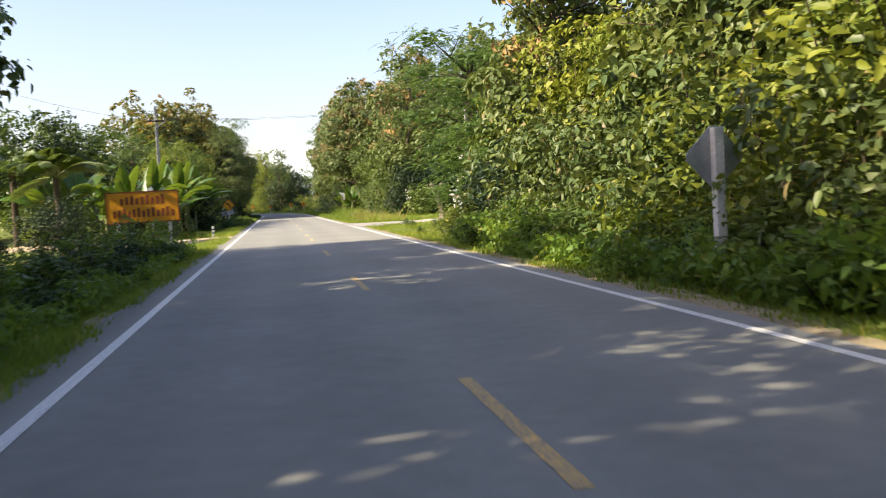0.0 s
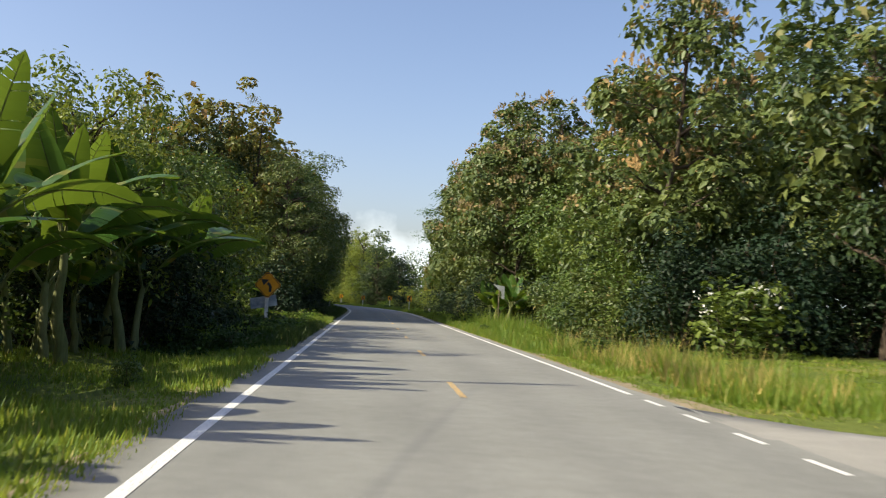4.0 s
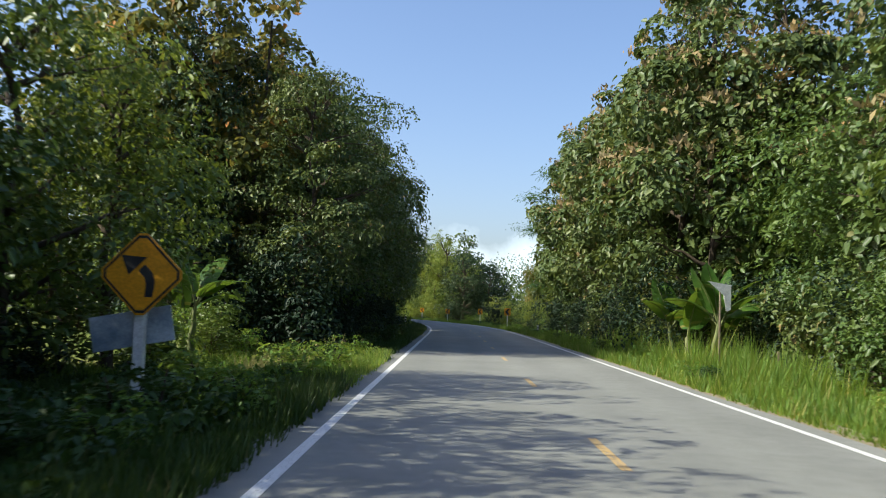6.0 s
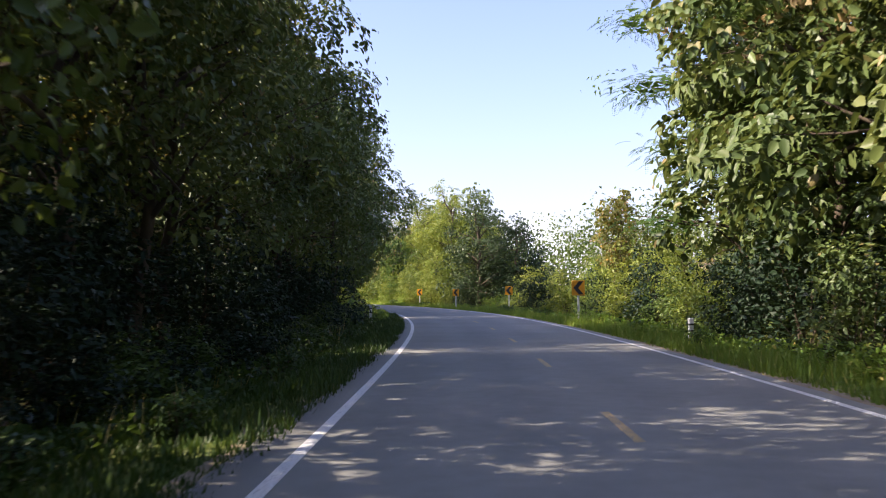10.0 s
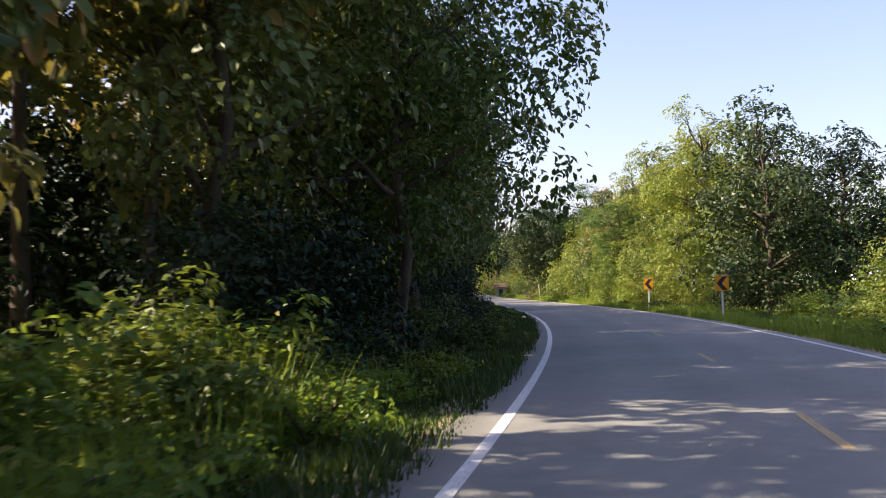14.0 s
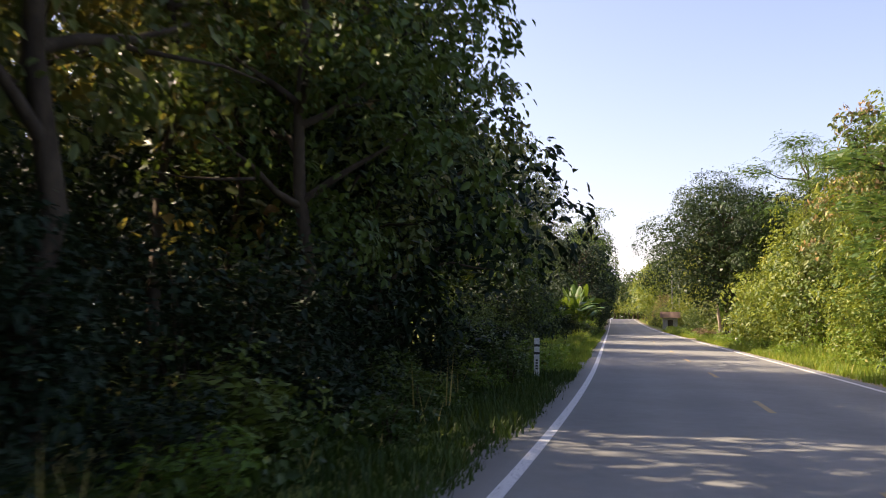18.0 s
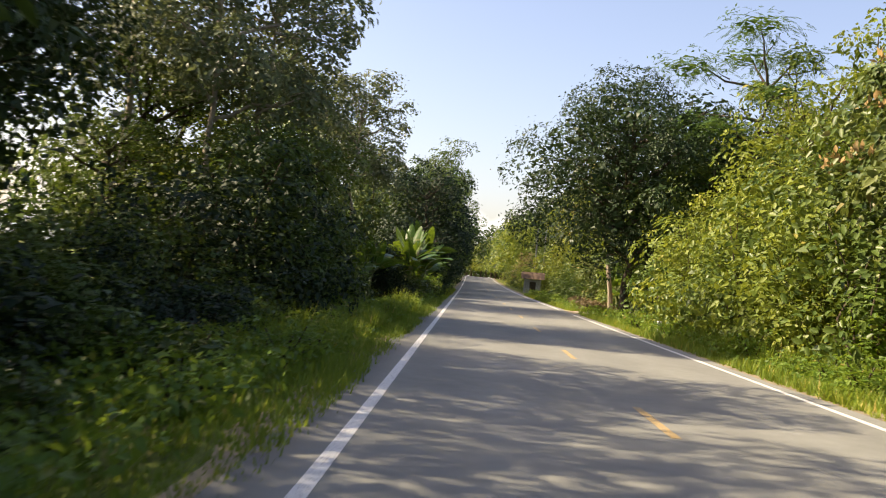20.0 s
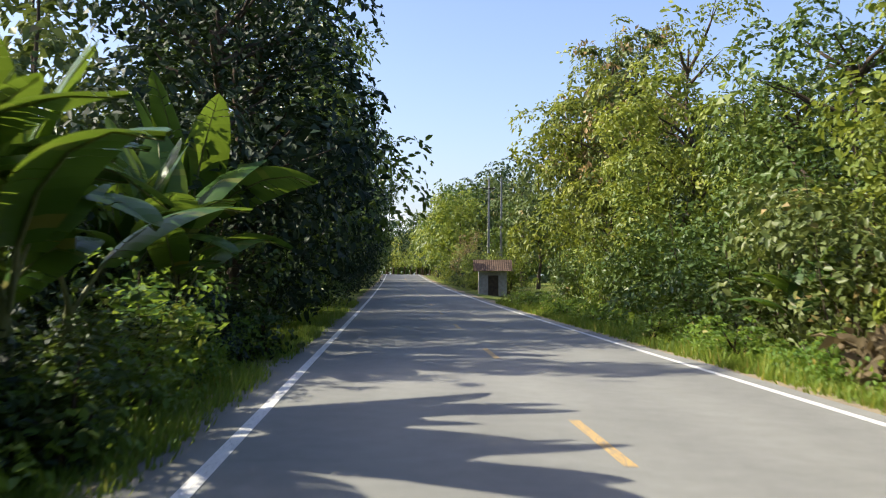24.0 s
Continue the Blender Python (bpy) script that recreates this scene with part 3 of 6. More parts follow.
def make_broad(seed, material, kind="broadleaf_tree", label="rounded broadleaf tree with dense dark green foliage", h=8.5, r=3.9, leaf=0.2, n=4300, far=False, base=1.5):
    rng = np.random.RandomState(seed)
    b = lobes(rng, 10, h, base, r, 0.45)
    if far:
        n, leaf = int(n * 0.3), leaf * 1.9
    lv = crown_arrays(rng, b, n, leaf, leaf * 0.52, plain=far, hull=0.72 if material is M_DARK else 0.6)
    return tree(kind, rng, h, b, [(lv, material)], 0.17, M_BARK, label, forks=3 if far else None)


def make_feather(seed, h=9.0, r=4.6, n=900, material=None, low=0.3):
    """Tiers of fine drooping feathered fronds on long limbs."""
    rng = np.random.RandomState(seed)
    b = []
    for q in range(18):
        a = q * 2.4
        w = r * (0.15 + 0.66 * rng.rand())
        b.append((w * math.cos(a), w * math.sin(a), h * (low + 0.06 + (0.9 - low) * q / 18), r * 0.42, 0.6))
    bl = np.array(b)[rng.randint(0, len(b), n)]
    d = unit(rng.normal(size=(n, 3)))
    c = bl[:, :3] + d * bl[:, [3, 3, 4]] * (0.3 + 0.7 * rng.rand(n))[:, None]
    out = unit(d * np.array([[1, 1, 0.25]]) + rng.normal(size=(n, 3)) * np.array([[0.6, 0.6, 0.15]]))
    fr = frond_arrays(rng, c, out, 0.5, 0.1)
    tw = crown_arrays(rng, [(x, y, z, rx * 0.8, rz) for x, y, z, rx, rz in b], 900, 0.2, 0.09, 0.34, 5, hull=0.7, plain=True)
    return tree("feathery_tree", rng, h, b, [(fr, material or M_FEATHER), (tw, material or M_FEATHER)], 0.17, M_BARK, "spreading tree with layered feathery green fronds")


def make_overhang(seed):
    """A big dark tree whose limbs reach far out over the road."""
    rng = np.random.RandomState(seed)
    h, b = 13.0, []
    for q in range(26):
        a = q * 2.4
        w = 5.2 * (0.25 + 0.75 * rng.rand()) * (0.65 if q < 4 else 1.0)
        b.append((w * math.cos(a), w * math.sin(a), 3.9 + 0.31 * q + 0.5 * rng.rand(), 2.3, 1.7))
    lv = crown_arrays(rng, b, 38000, 0.16, 0.088, 0.4, 12, hull=0.9, k=3)
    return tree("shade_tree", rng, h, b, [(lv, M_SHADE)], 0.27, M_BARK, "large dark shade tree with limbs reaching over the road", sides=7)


def make_sparse(seed):
    rng = np.random.RandomState(seed)
    h = 14.5
    b = []
    for q in range(13):
        a = q * 2.4
        w = 4.0 * (0.25 + 0.75 * rng.rand()) * (1.0 if q < 9 else 0.6)
        b.append((w * math.cos(a), w * math.sin(a), h * (0.5 + 0.036 * q), 1.6, 1.2))
    lv = crown_arrays(rng, b, 6500, 0.21, 0.12, 0.36, 9, hull=0.75)
    return tree("tall_open_tree", rng, h, b, [(lv, M_GREY)], 0.18, M_PALEBARK, "tall airy tree with grey-green leaves and gaps of sky")


def make_bamboo(seed):
    rng = np.random.RandomState(seed)
    root = new("bamboo_clump", None)
    items, leaves_ = [], []
    for q in range(16):
        a = rng.rand() * 6.28
        base = np.array([math.cos(a), math.sin(a), 0]) * 0.5 * rng.rand()
        out = 1.2 + 1.8 * rng.rand()
        H = 6.5 + 3.5 * rng.rand()
        u = np.linspace(0, 1, 8)[:, None]
        path = base + np.concatenate([np.cos(a) * out * u ** 2.2, np.sin(a) * out * u ** 2.2, H * (u - 0.16 * u ** 4)], 1)
        items.append((path, np.linspace(0.035, 0.008, 8)))
        t = rng.rand(90) ** 0.7
        c = np.stack([np.interp(0.25 + 0.75 * t, u[:, 0], path[:, k2]) for k2 in range(3)], 1) + rng.normal(size=(90, 3)) * 0.35
        leaves_.append(leaf_arrays(rng, c, rng.normal(size=(90, 3)) + np.array([[0, 0, -0.5]]), rng.normal(size=(90, 3)) + np.array([[0, 0, 1]]), 0.3 + 0.2 * rng.rand(90), np.full(90, 0.08), 0.2))
    put("stem", tubes_mesh("stem", items, 5), M_PALEBARK, root)["kind"] = "stuff"
    v, f = join_arrays(*leaves_)
    put("crown", mesh_of("crown", v, f), M_FRESH, root)
    return tagged(root, "arching clump of pale green bamboo-like shoots", "bamboo")


def make_shrub(seed, material, h=2.0, r=1.5, leaf=0.15, n=620, label="dense roadside shrub with small green leaves", kind="shrub"):
    rng = np.random.RandomState(seed)
    root = new(kind, None)
    b = [(r * 0.5 * math.cos(q * 2.4) * rng.rand() ** 0.5, r * 0.5 * math.sin(q * 2.4), h * (0.07 + 0.1 * q), r * (0.5 + 0.25 * rng.rand()), h * 0.22) for q in range(8)]
    items = [(bent(rng, (0.1 * rng.normal(), 0.1 * rng.normal(), -0.15), (x, y, z + 0.2 * h), 4, 0.2), np.linspace(0.035, 0.01, 4)) for x, y, z, _, _ in b]
    put("stem", tubes_mesh("stem", items, 4), M_BARK, root)["kind"] = "stuff"
    v, f = crown_arrays(rng, b, n, leaf, leaf * 0.56, 0.36, 7 if h > 3 else 4, hull=0.7, k=3 if h > 3 else 2)
    v[:, 2] = np.maximum(v[:, 2], -0.05)
    put("foliage", mesh_of("foliage", v, f), material, root)
    return tagged(root, label, "shrub")


def make_frangipani(seed):
    """A rounded shrub on bare forking stems, with clusters of white blossom."""
    root = make_shrub(seed, M_BROAD, 2.6, 1.7, 0.24, 460, "rounded flowering shrub with thick leaves and white blossom", "flowering_shrub")
    rng = np.random.RandomState(seed)
    n = 70
    c = np.repeat(unit(rng.normal(size=(14, 3)) + np.array([[0, 0, 0.6]])) * np.array([[1.35, 1.35, 1.0]]) + np.array([[0, 0, 1.5]]), 5, 0)
    p = c + rng.normal(size=(n, 3)) * 0.07
    v, f = oval_arrays(p, rng.normal(size=(n, 3)), rng.normal(size=(n, 3)) + np.array([[0, 0, 1.0]]), np.full(n, 0.12), np.full(n, 0.08))
    put("blossom", mesh_of("blossom", v, f), M_WHITE, root, "clusters of white blossom")["kind"] = "stuff"
    return root


def blade_mesh(rng, length, width, arch, tears=10):
    """A banana leaf blade along +x that arches down, in torn strips on both sides of the rib, with a fold."""
    v, f = [], []
    m = 16

    def rib(u):
        ang = arch * u
        return np.array([length * math.sin(ang) / max(arch, 1e-3), 0, length * (math.cos(ang) - 1) / max(arch, 1e-3)])
    for side in (-1, 1):
        gaps = set(rng.choice(m - 2, rng.randint(1, 4), replace=False) + 1)
        for q in range(m):
            u0, u1 = q / m, (q + 1) / m
            shr = 0.006 if q in gaps else 0.0
            drop = 0.22 + 0.12 * (rng.rand() if q in gaps else 0.3)
            row = []
            for u, e in ((u0 + shr, 0), (u1 - shr, 1)):
                w = width * 0.5 * math.sin(math.pi * min(1.0, 0.06 + 0.94 * u) ** 0.8) ** 0.6
                p = rib(u)
                row.append((p, p + np.array([0.04, side * w * 0.5, -w * drop * 0.35]), p + np.array([0.07, side * w, -w * drop * 1.2])))
            o = len(v)
            v += [row[0][0], row[0][1], row[0][2], row[1][2], row[1][1], row[1][0]]
            f += [(o, o + 1, o + 4, o + 5), (o + 1, o + 2, o + 3, o + 4)]
    ribp = [rib(u) for u in np.linspace(-0.25, 1, 6)]
    return np.array(v), np.array(f), ribp


def make_sword(seed):
    """A clump of stiff upright sword leaves."""
    rng = np.random.RandomState(seed)
    root = new("sword_plant", None)
    for q in range(22):
        a, tip, ln = 6.283 * rng.rand(), rng.uniform(0.1, 0.75), rng.uniform(0.55, 1.05)
        w = 0.045
        out, side = np.array([math.cos(a), math.sin(a), 0]), np.array([-math.sin(a), math.cos(a), 0])
        v, f = [], []
        for i in range(6):
            u = i / 5
            c = out * (0.06 + ln * math.sin(tip) * u ** 1.3) + np.array([0, 0, ln * math.cos(tip) * u - 0.12 * u * u * tip])
            k = w * (0.7 + 0.6 * u) * (1 - u ** 3) + 0.003
            v += [c - side * k, c + out * -0.012, c + side * k]
            if i:
                o = 3 * i
                f += [(o - 3, o - 2, o + 1, o), (o - 2, o - 1, o + 2, o + 1)]
        put("leaf", mesh_of("leaf", np.array(v), np.array(f)), M_GREY, root)
    return tagged(root, "clump of stiff pale grey-green sword leaves", "garden plant")


def make_banana(seed, h=3.4, nleaf=9):
    rng = np.random.RandomState(seed)
    root = new("banana_plant", None)
    stems = []
    tops = []
    for q in range(2):
        base = np.array([0.5 * q, 0.35 * q * rng.normal(), -0.1])
        top = base + np.array([0.15 * rng.normal(), 0.15 * rng.normal(), h * (0.55 - 0.16 * q)])
        stems.append((bent(rng, base, top, 6, 0.08), np.linspace(0.13 - 0.03 * q, 0.06, 6)))
        tops.append(top)
    put("stem", tubes_mesh("stem", stems, 8), M_FRESHSTEM, root)
    for q in range(nleaf):
        t = tops[0] if q < nleaf * 0.65 else tops[1]
        young = q % 3 == 0
        steep = 0.1 + 0.3 * rng.rand() if young else 0.45 + 0.6 * rng.rand()
        L = h * (0.5 + 0.16 * rng.rand())
        v, f, rib = blade_mesh(rng, L, 0.62 + 0.24 * rng.rand(), 0.2 + 0.3 * rng.rand() if young else 0.8 + 0.7 * rng.rand())
        az = q * 2.4 + 0.5 * rng.rand()
        R = np.array(Matrix.Translation(Vector(t)) @ Euler((0.3 * rng.normal(), -1.42 + 0.72 * steep, az)).to_matrix().to_4x4())
        tr = lambda a: (R[:3, :3] @ np.asarray(a).T).T + R[:3, 3] + (R[:3, :3] @ np.array([L * 0.22, 0, 0]))
        leaf = put("leaf", mesh_of("leaf", tr(v), f), M_BANANA, root)
        put("midrib", tubes_mesh("midrib", [(tr(np.array(rib)), np.linspace(0.03, 0.006, 6))], 4), M_FRESHSTEM, leaf)
    return tagged(root, "banana plant with broad torn arching leaves", "banana plant")


def make_palm(seed, h=3.0):
    rng = np.random.RandomState(seed)
    root = new("palm", None)
    put("trunk", tubes_mesh("trunk", [(bent(rng, (0, 0, -0.2), (0, 0, h), 6, 0.05), np.linspace(0.16, 0.12, 6))], 8), M_BARK, root)
    items, lv = [], []
    for q in range(18):
        az, el = q * 2.4, 0.15 + 1.15 * rng.rand()
        L = 2.2 + 0.6 * rng.rand()
        u = np.linspace(0, 1, 9)
        r = L * u * math.cos(el)
        z = L * (u * math.sin(el) - 0.45 * u ** 2.2)
        path = np.stack([r * math.cos(az), r * math.sin(az), h + z], 1)
        items.append((path, np.linspace(0.025, 0.006, 9)))
        t = np.linspace(0.2, 1, 34)
        c = np.stack([np.interp(t, u, path[:, k2]) for k2 in range(3)], 1)
        tang = unit(np.gradient(c, axis=0))
        sd = unit(np.cross(tang, [0, 0, 1.0]))
        for sgn in (-1, 1):
            ax = unit(sd * sgn + tang * 0.6 - np.array([[0, 0, 0.25]]))
            lv.append(leaf_arrays(rng, c, ax, np.cross(ax, tang) * sgn, 0.55 * np.sin(t * 2.6) + 0.15, np.full(len(t), 0.06), 0.25))
    put("leaf_stalk", tubes_mesh("leaf_stalk", items, 5), M_FRESHSTEM, root)["kind"] = "stuff"
    v, f = join_arrays(*lv)
    put("crown", mesh_of("crown", v, f), M_BROAD, root)
    return tagged(root, "small palm with arching feathered fronds", "palm")


M_FRESHSTEM = rough_mat("green_stem", (0.1, 0.13, 0.04), (0.24, 0.24, 0.1), 4.0, 0.6, 25.0, 0.35, stretch=(1, 1, 0.2))

MAKERS = {
    "teak0": lambda: make_teak(11), "teak1": lambda: make_teak(12), "teak2": lambda: make_teak(13),
    "fteak0": lambda: make_teak(14, True), "fteak1": lambda: make_teak(15, True),
    "stand0": lambda: make_plantation(21), "stand1": lambda: make_plantation(22), "stand2": lambda: make_plantation(23),
    "fstand0": lambda: make_plantation(24, True), "fstand1": lambda: make_plantation(25, True),
    "broad0": lambda: make_broad(31, M_BROAD), "broad1": lambda: make_broad(32, M_BROAD),
    # fbroad0, deep and edge3: copies with shade put into the leaf colour
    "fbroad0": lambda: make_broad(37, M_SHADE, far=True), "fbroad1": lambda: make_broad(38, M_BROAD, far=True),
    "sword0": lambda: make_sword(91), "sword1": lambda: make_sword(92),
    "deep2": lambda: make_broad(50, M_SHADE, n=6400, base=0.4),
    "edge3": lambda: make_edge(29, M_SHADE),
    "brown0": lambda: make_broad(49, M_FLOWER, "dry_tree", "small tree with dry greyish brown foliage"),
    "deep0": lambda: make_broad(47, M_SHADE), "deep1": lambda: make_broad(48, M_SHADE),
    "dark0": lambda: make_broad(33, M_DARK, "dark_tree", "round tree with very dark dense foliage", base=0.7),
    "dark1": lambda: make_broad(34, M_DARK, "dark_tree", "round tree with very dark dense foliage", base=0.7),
    "fresh0": lambda: make_broad(35, M_FRESH, "light_green_tree", "sunlit tree with yellow-green leaves"),
    "fresh1": lambda: make_broad(36, M_FRESH, "light_green_tree", "sunlit tree with yellow-green leaves"),
    "tallfresh0": lambda: make_broad(46, M_FRESH, "light_green_tree", "tall sunlit tree with yellow-green leaves", 13.0, 4.2, 0.22, 5600, base=1.2),
    "edge0": lambda: make_edge(26, M_TEAK), "edge1": lambda: make_edge(27, M_BROAD), "edge2": lambda: make_edge(28, M_TEAK),
    "ffresh0": lambda: make_broad(39, M_FRESH, "light_green_tree", "sunlit tree with yellow-green leaves", far=True),
    "feather0": lambda: make_feather(41, 9.4, 5.2, 2100, None, 0.1), "acacia0": lambda: make_feather(43, 15.0, 5.0, 2600, None, 0.18),
    "shade0": lambda: make_overhang(45),
    "sparse0": lambda: make_sparse(51), "bamboo0": lambda: make_bamboo(61),
    "shrub0": lambda: make_shrub(71, M_BROAD), "shrub1": lambda: make_shrub(72, M_WEED), "shrub2": lambda: make_shrub(73, M_FRESH, label="low yellow-green roadside shrub"),
    "shrub3": lambda: make_shrub(74, M_DARK, label="low dark green roadside shrub, toned for shade"),
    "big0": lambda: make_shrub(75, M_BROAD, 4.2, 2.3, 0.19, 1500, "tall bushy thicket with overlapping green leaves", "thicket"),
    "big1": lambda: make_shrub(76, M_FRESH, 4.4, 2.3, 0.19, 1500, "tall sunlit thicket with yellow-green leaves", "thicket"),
    "big2": lambda: make_shrub(77, M_DARK, 4.2, 2.4, 0.17, 1700, "tall dark green roadside thicket, toned for shade", "thicket"),
    "big3": lambda: make_shrub(78, M_TEAK, 4.5, 2.2, 0.24, 1100, "thicket of young teak with large leaves", "thicket"),
    "vine0": lambda: make_shrub(79, M_FRESH, 7.5, 2.6, 0.19, 4000, "tall mass of sunlit creeper-covered trees", "thicket"),
    "banana0": lambda: make_banana(81), "banana1": lambda: make_banana(82, 3.8, 10), "banana2": lambda: make_banana(83, 2.4, 8),
    "weed0": lambda: make_shrub(101, M_WEED, 0.62, 0.6, 0.085, 330, "low clump of bright leafy weeds on the verge", "weed_clump"),
    "weed1": lambda: make_shrub(102, M_GRASS, 0.5, 0.65, 0.1, 300, "low tussock of yellow-green weeds on the verge", "weed_clump"),
    "weed2": lambda: make_shrub(103, M_SHADEDVERGE, 0.7, 0.6, 0.1, 320, "low clump of leafy verge weeds coloured darker for shade", "weed_clump"),
    "palm0": lambda: make_palm(91),
    "frangipani": lambda: make_frangipani(95),
}
PLANTS = random.Random(5)


def plant(kind, s, d, scale=1.0, turn=None, z=None, label=""):
    """Stand a plant of that kind at that place; the first one is the model for the rest."""
    turn = PLANTS.uniform(0, 360) if turn is None else turn
    m = at(s, d, z, turn, scale)
    if kind not in LIBRARY:
        LIBRARY[kind] = MAKERS[kind]()
        ob = LIBRARY[kind]
    else:
        ob = copy_thing(LIBRARY[kind], m)
    ob.matrix_basis = m
    if label:
        ob["label"] = label
    return ob


def belt(kinds, s0, s1, d0, d1, step, lo=0.85, hi=1.15, jitter=0.35, bare=(0, 0), every=1):
    """A row of plants along the road between two distances from its middle, with a bare stretch."""
    s, n = s0, 0
    while s < s1:
        kind, where = PLANTS.choice(kinds), s + PLANTS.uniform(-jitter, jitter) * step
        d, size, turn = PLANTS.uniform(d0, d1), PLANTS.uniform(lo, hi), PLANTS.uniform(0, 360)
        if n % every == 0 and not bare[0] < where < bare[1]:
            plant(kind, where, d, size, turn)
        n += 1
        s += step * PLANTS.uniform(0.8, 1.2)


T3, B2, F2 = ["teak0", "teak1", "teak2"], ["broad0", "broad1"], ["fresh0", "fresh1"]
FT, FB, FS, ST = ["fteak0", "fteak1"], ["fbroad0", "fbroad1"], ["fstand0", "fstand1"], ["stand0", "stand1", "stand2"]
# right side: tall thicket at the start
belt(["teak0", "vine0", "teak2", "vine0"], -10, 40, 8.2, 9.4, 3.2, 0.95, 1.1)
belt(FT, -12, 42, 13, 16, 4.6, 0.95, 1.15)
belt(["big3", "big1", "big3", "big0"], -4, 28, 6.6, 7.2, 2.5, 0.85, 1.15)
belt(["shrub1", "shrub0", "shrub2"], -2, 36, 5.0, 5.6, 1.9, 0.5, 0.72)
plant("feather0", 42.5, 7.6, 1.0, 20)
plant("feather0", 46.5, 11.0, 1.0, 110)
plant("broad1", 43.5, 10.5, 1.0)
plant("big0", 39.0, 8.6, 1.0)
plant("big2", 41.5, 9.6, 0.9)
plant("big2", 31.0, 6.4, 0.8)
plant("big2", 33.6, 6.9, 0.8)
plant("big2", 35.4, 8.2, 0.9)
plant("shrub3", 36.2, 6.6, 0.9)
plant("big2", 38.2, 8.0, 0.7)
plant("feather0", 37.5, 9.6, 0.95, 250)
plant("fresh0", 49.0, 16.5, 1.0)
for s_, d_, k_ in ((56.3, 12.6, 1.0), (55.7, 12.9, 0.9), (56.6, 13.3, 1.1), (55.0, 12.8, 0.8), (57.2, 14.0, 1.1)):
    plant("sword0" if k_ < 1 else "sword1", s_, d_, k_, 97 * s_)
# behind the hut clearing
belt(FB, 50, 66, 24, 28, 4.0, 1.4, 1.7)
belt(FT + FB, 50, 100, 33, 40, 5.0, 1.5, 1.75)
plant("deep1", 64.5, 20.8, 1.2)
plant("deep0", 58.5, 19.0, 1.25)
plant("deep1", 62.0, 16.6, 1.15)
plant("big0", 64.5, 17.2, 0.95)
plant("big0", 62.3, 15.8, 0.8)
for s_, d_, k_ in ((49.0, 5.6, 0.34), (46.0, 6.4, 0.38), (51.5, 7.6, 0.3), (44.0, 5.2, 0.3), (53.6, 5.9, 0.42), (66.0, -5.2, 0.4), (58.0, -5.8, 0.35), (44.5, -6.6, 0.45)):
    plant("shrub0", s_, d_, k_ * 0.55)
plant("vine0", 62.0, 18.6, 0.9)
plant("big0", 64.0, 17.6, 0.85)
plant("big2", 60.0, 17.2, 0.9)
plant("shrub0", 75.5, 17.6, 0.6)
plant("shrub3", 72.5, 19.4, 0.6)
plant("shrub0", 71.5, 21.5, 0.7)
plant("big0", 69.5, 21.5, 0.8)
plant("shrub0", 63.5, 16.8, 0.8)
plant("shrub3", 60.0, 16.5, 0.9)
plant("palm0", 68.5, 20.5, 0.9)
belt(["shrub0", "big0", "shrub3"], 72.5, 79, 19.0, 22.0, 1.0, 0.3, 0.45)
plant("big0", 75.0, 18.4, 0.42)
plant("big0", 76.5, 20.4, 0.46)
plant("shrub0", 76.0, 18.2, 0.6)
plant("frangipani", 84.0, 11.6, 1.15)
plant("deep0", 88.0, 24.0, 1.7)
plant("deep1", 86.0, 18.5, 1.6)
plant("teak0", 90.0, 29.0, 1.35)
# dark thickets added to stand for the deep shade under the trees
for q in range(8):
    plant("big2", 87.5 + 1.3 * (q % 3), 10.8 + 1.25 * q, 1.05 + 0.07 * (q % 4))
belt(["big2", "dark1"], 84, 92, 21.0, 24.0, 2.0, 0.7, 0.9)
# right-hand wood after the lane
belt(["broad1", "teak0", "broad0", "teak2"], 92, 114, 11.5, 13.0, 3.8, 1.1, 1.4)
belt(["teak0", "teak1", "teak2", "broad0"], 114, 152, 11.5, 13.5, 4.6, 1.2, 1.35)
belt(FT, 90, 160, 18, 22, 5.0, 1.35, 1.5)
belt(["broad0", "broad1"], 92, 114, 10.4, 11.4, 4.4, 0.6, 0.8)
plant("banana2", 110.5, 7.3, 1.3)
plant("banana0", 112.5, 8.0, 0.95)
plant("banana2", 114.0, 6.9, 1.2)
belt(["big0", "big2"], 92, 116, 10.0, 11.0, 3.0, 0.8, 1.05)
belt(["big3", "big0", "big2"], 92, 112, 9.4, 10.2, 2.6, 0.6, 0.9)
belt(["big0", "big3", "shrub0", "big2"], 114, 160, 7.2, 8.2, 2.8, 0.6, 0.9)
belt(["big2", "big0"], 112, 162, 10.6, 11.6, 2.6, 0.8, 1.05)
belt(["teak1", "teak0", "teak2", "teak1"], 116, 158, 8.2, 9.4, 4.0, 1.2, 1.38)
plant("acacia0", 158.5, 8.9, 1.0, 20)
plant("acacia0", 152.5, 9.5, 0.95, 140)
plant("fresh0", 164.0, 13.0, 1.0)
# low growth on the outside of the bend
belt(["big0", "big1", "shrub0", "big2"], 162, 200, 7.4, 8.6, 2.6, 0.55, 0.85)
belt(["shrub0", "shrub1", "shrub2"], 200, 216, 7.4, 9.0, 2.2, 0.5, 0.8)
belt(["big0", "fresh0", "fresh1"], 166, 190, 11.0, 13.0, 3.6, 0.5, 0.66)
belt(["big0", "big1", "shrub0"], 190, 212, 10.5, 13.0, 3.0, 0.7, 0.95)
belt(["ffresh0", "fbroad0"], 160, 186, 19, 24, 5.0, 0.75, 0.95)
belt(["ffresh0", "fbroad0"], 186, 222, 18, 24, 5.0, 0.5, 0.62)
plant("stand1", 175.5, 8.2, 0.56)
plant("stand2", 177.0, 8.6, 0.54)
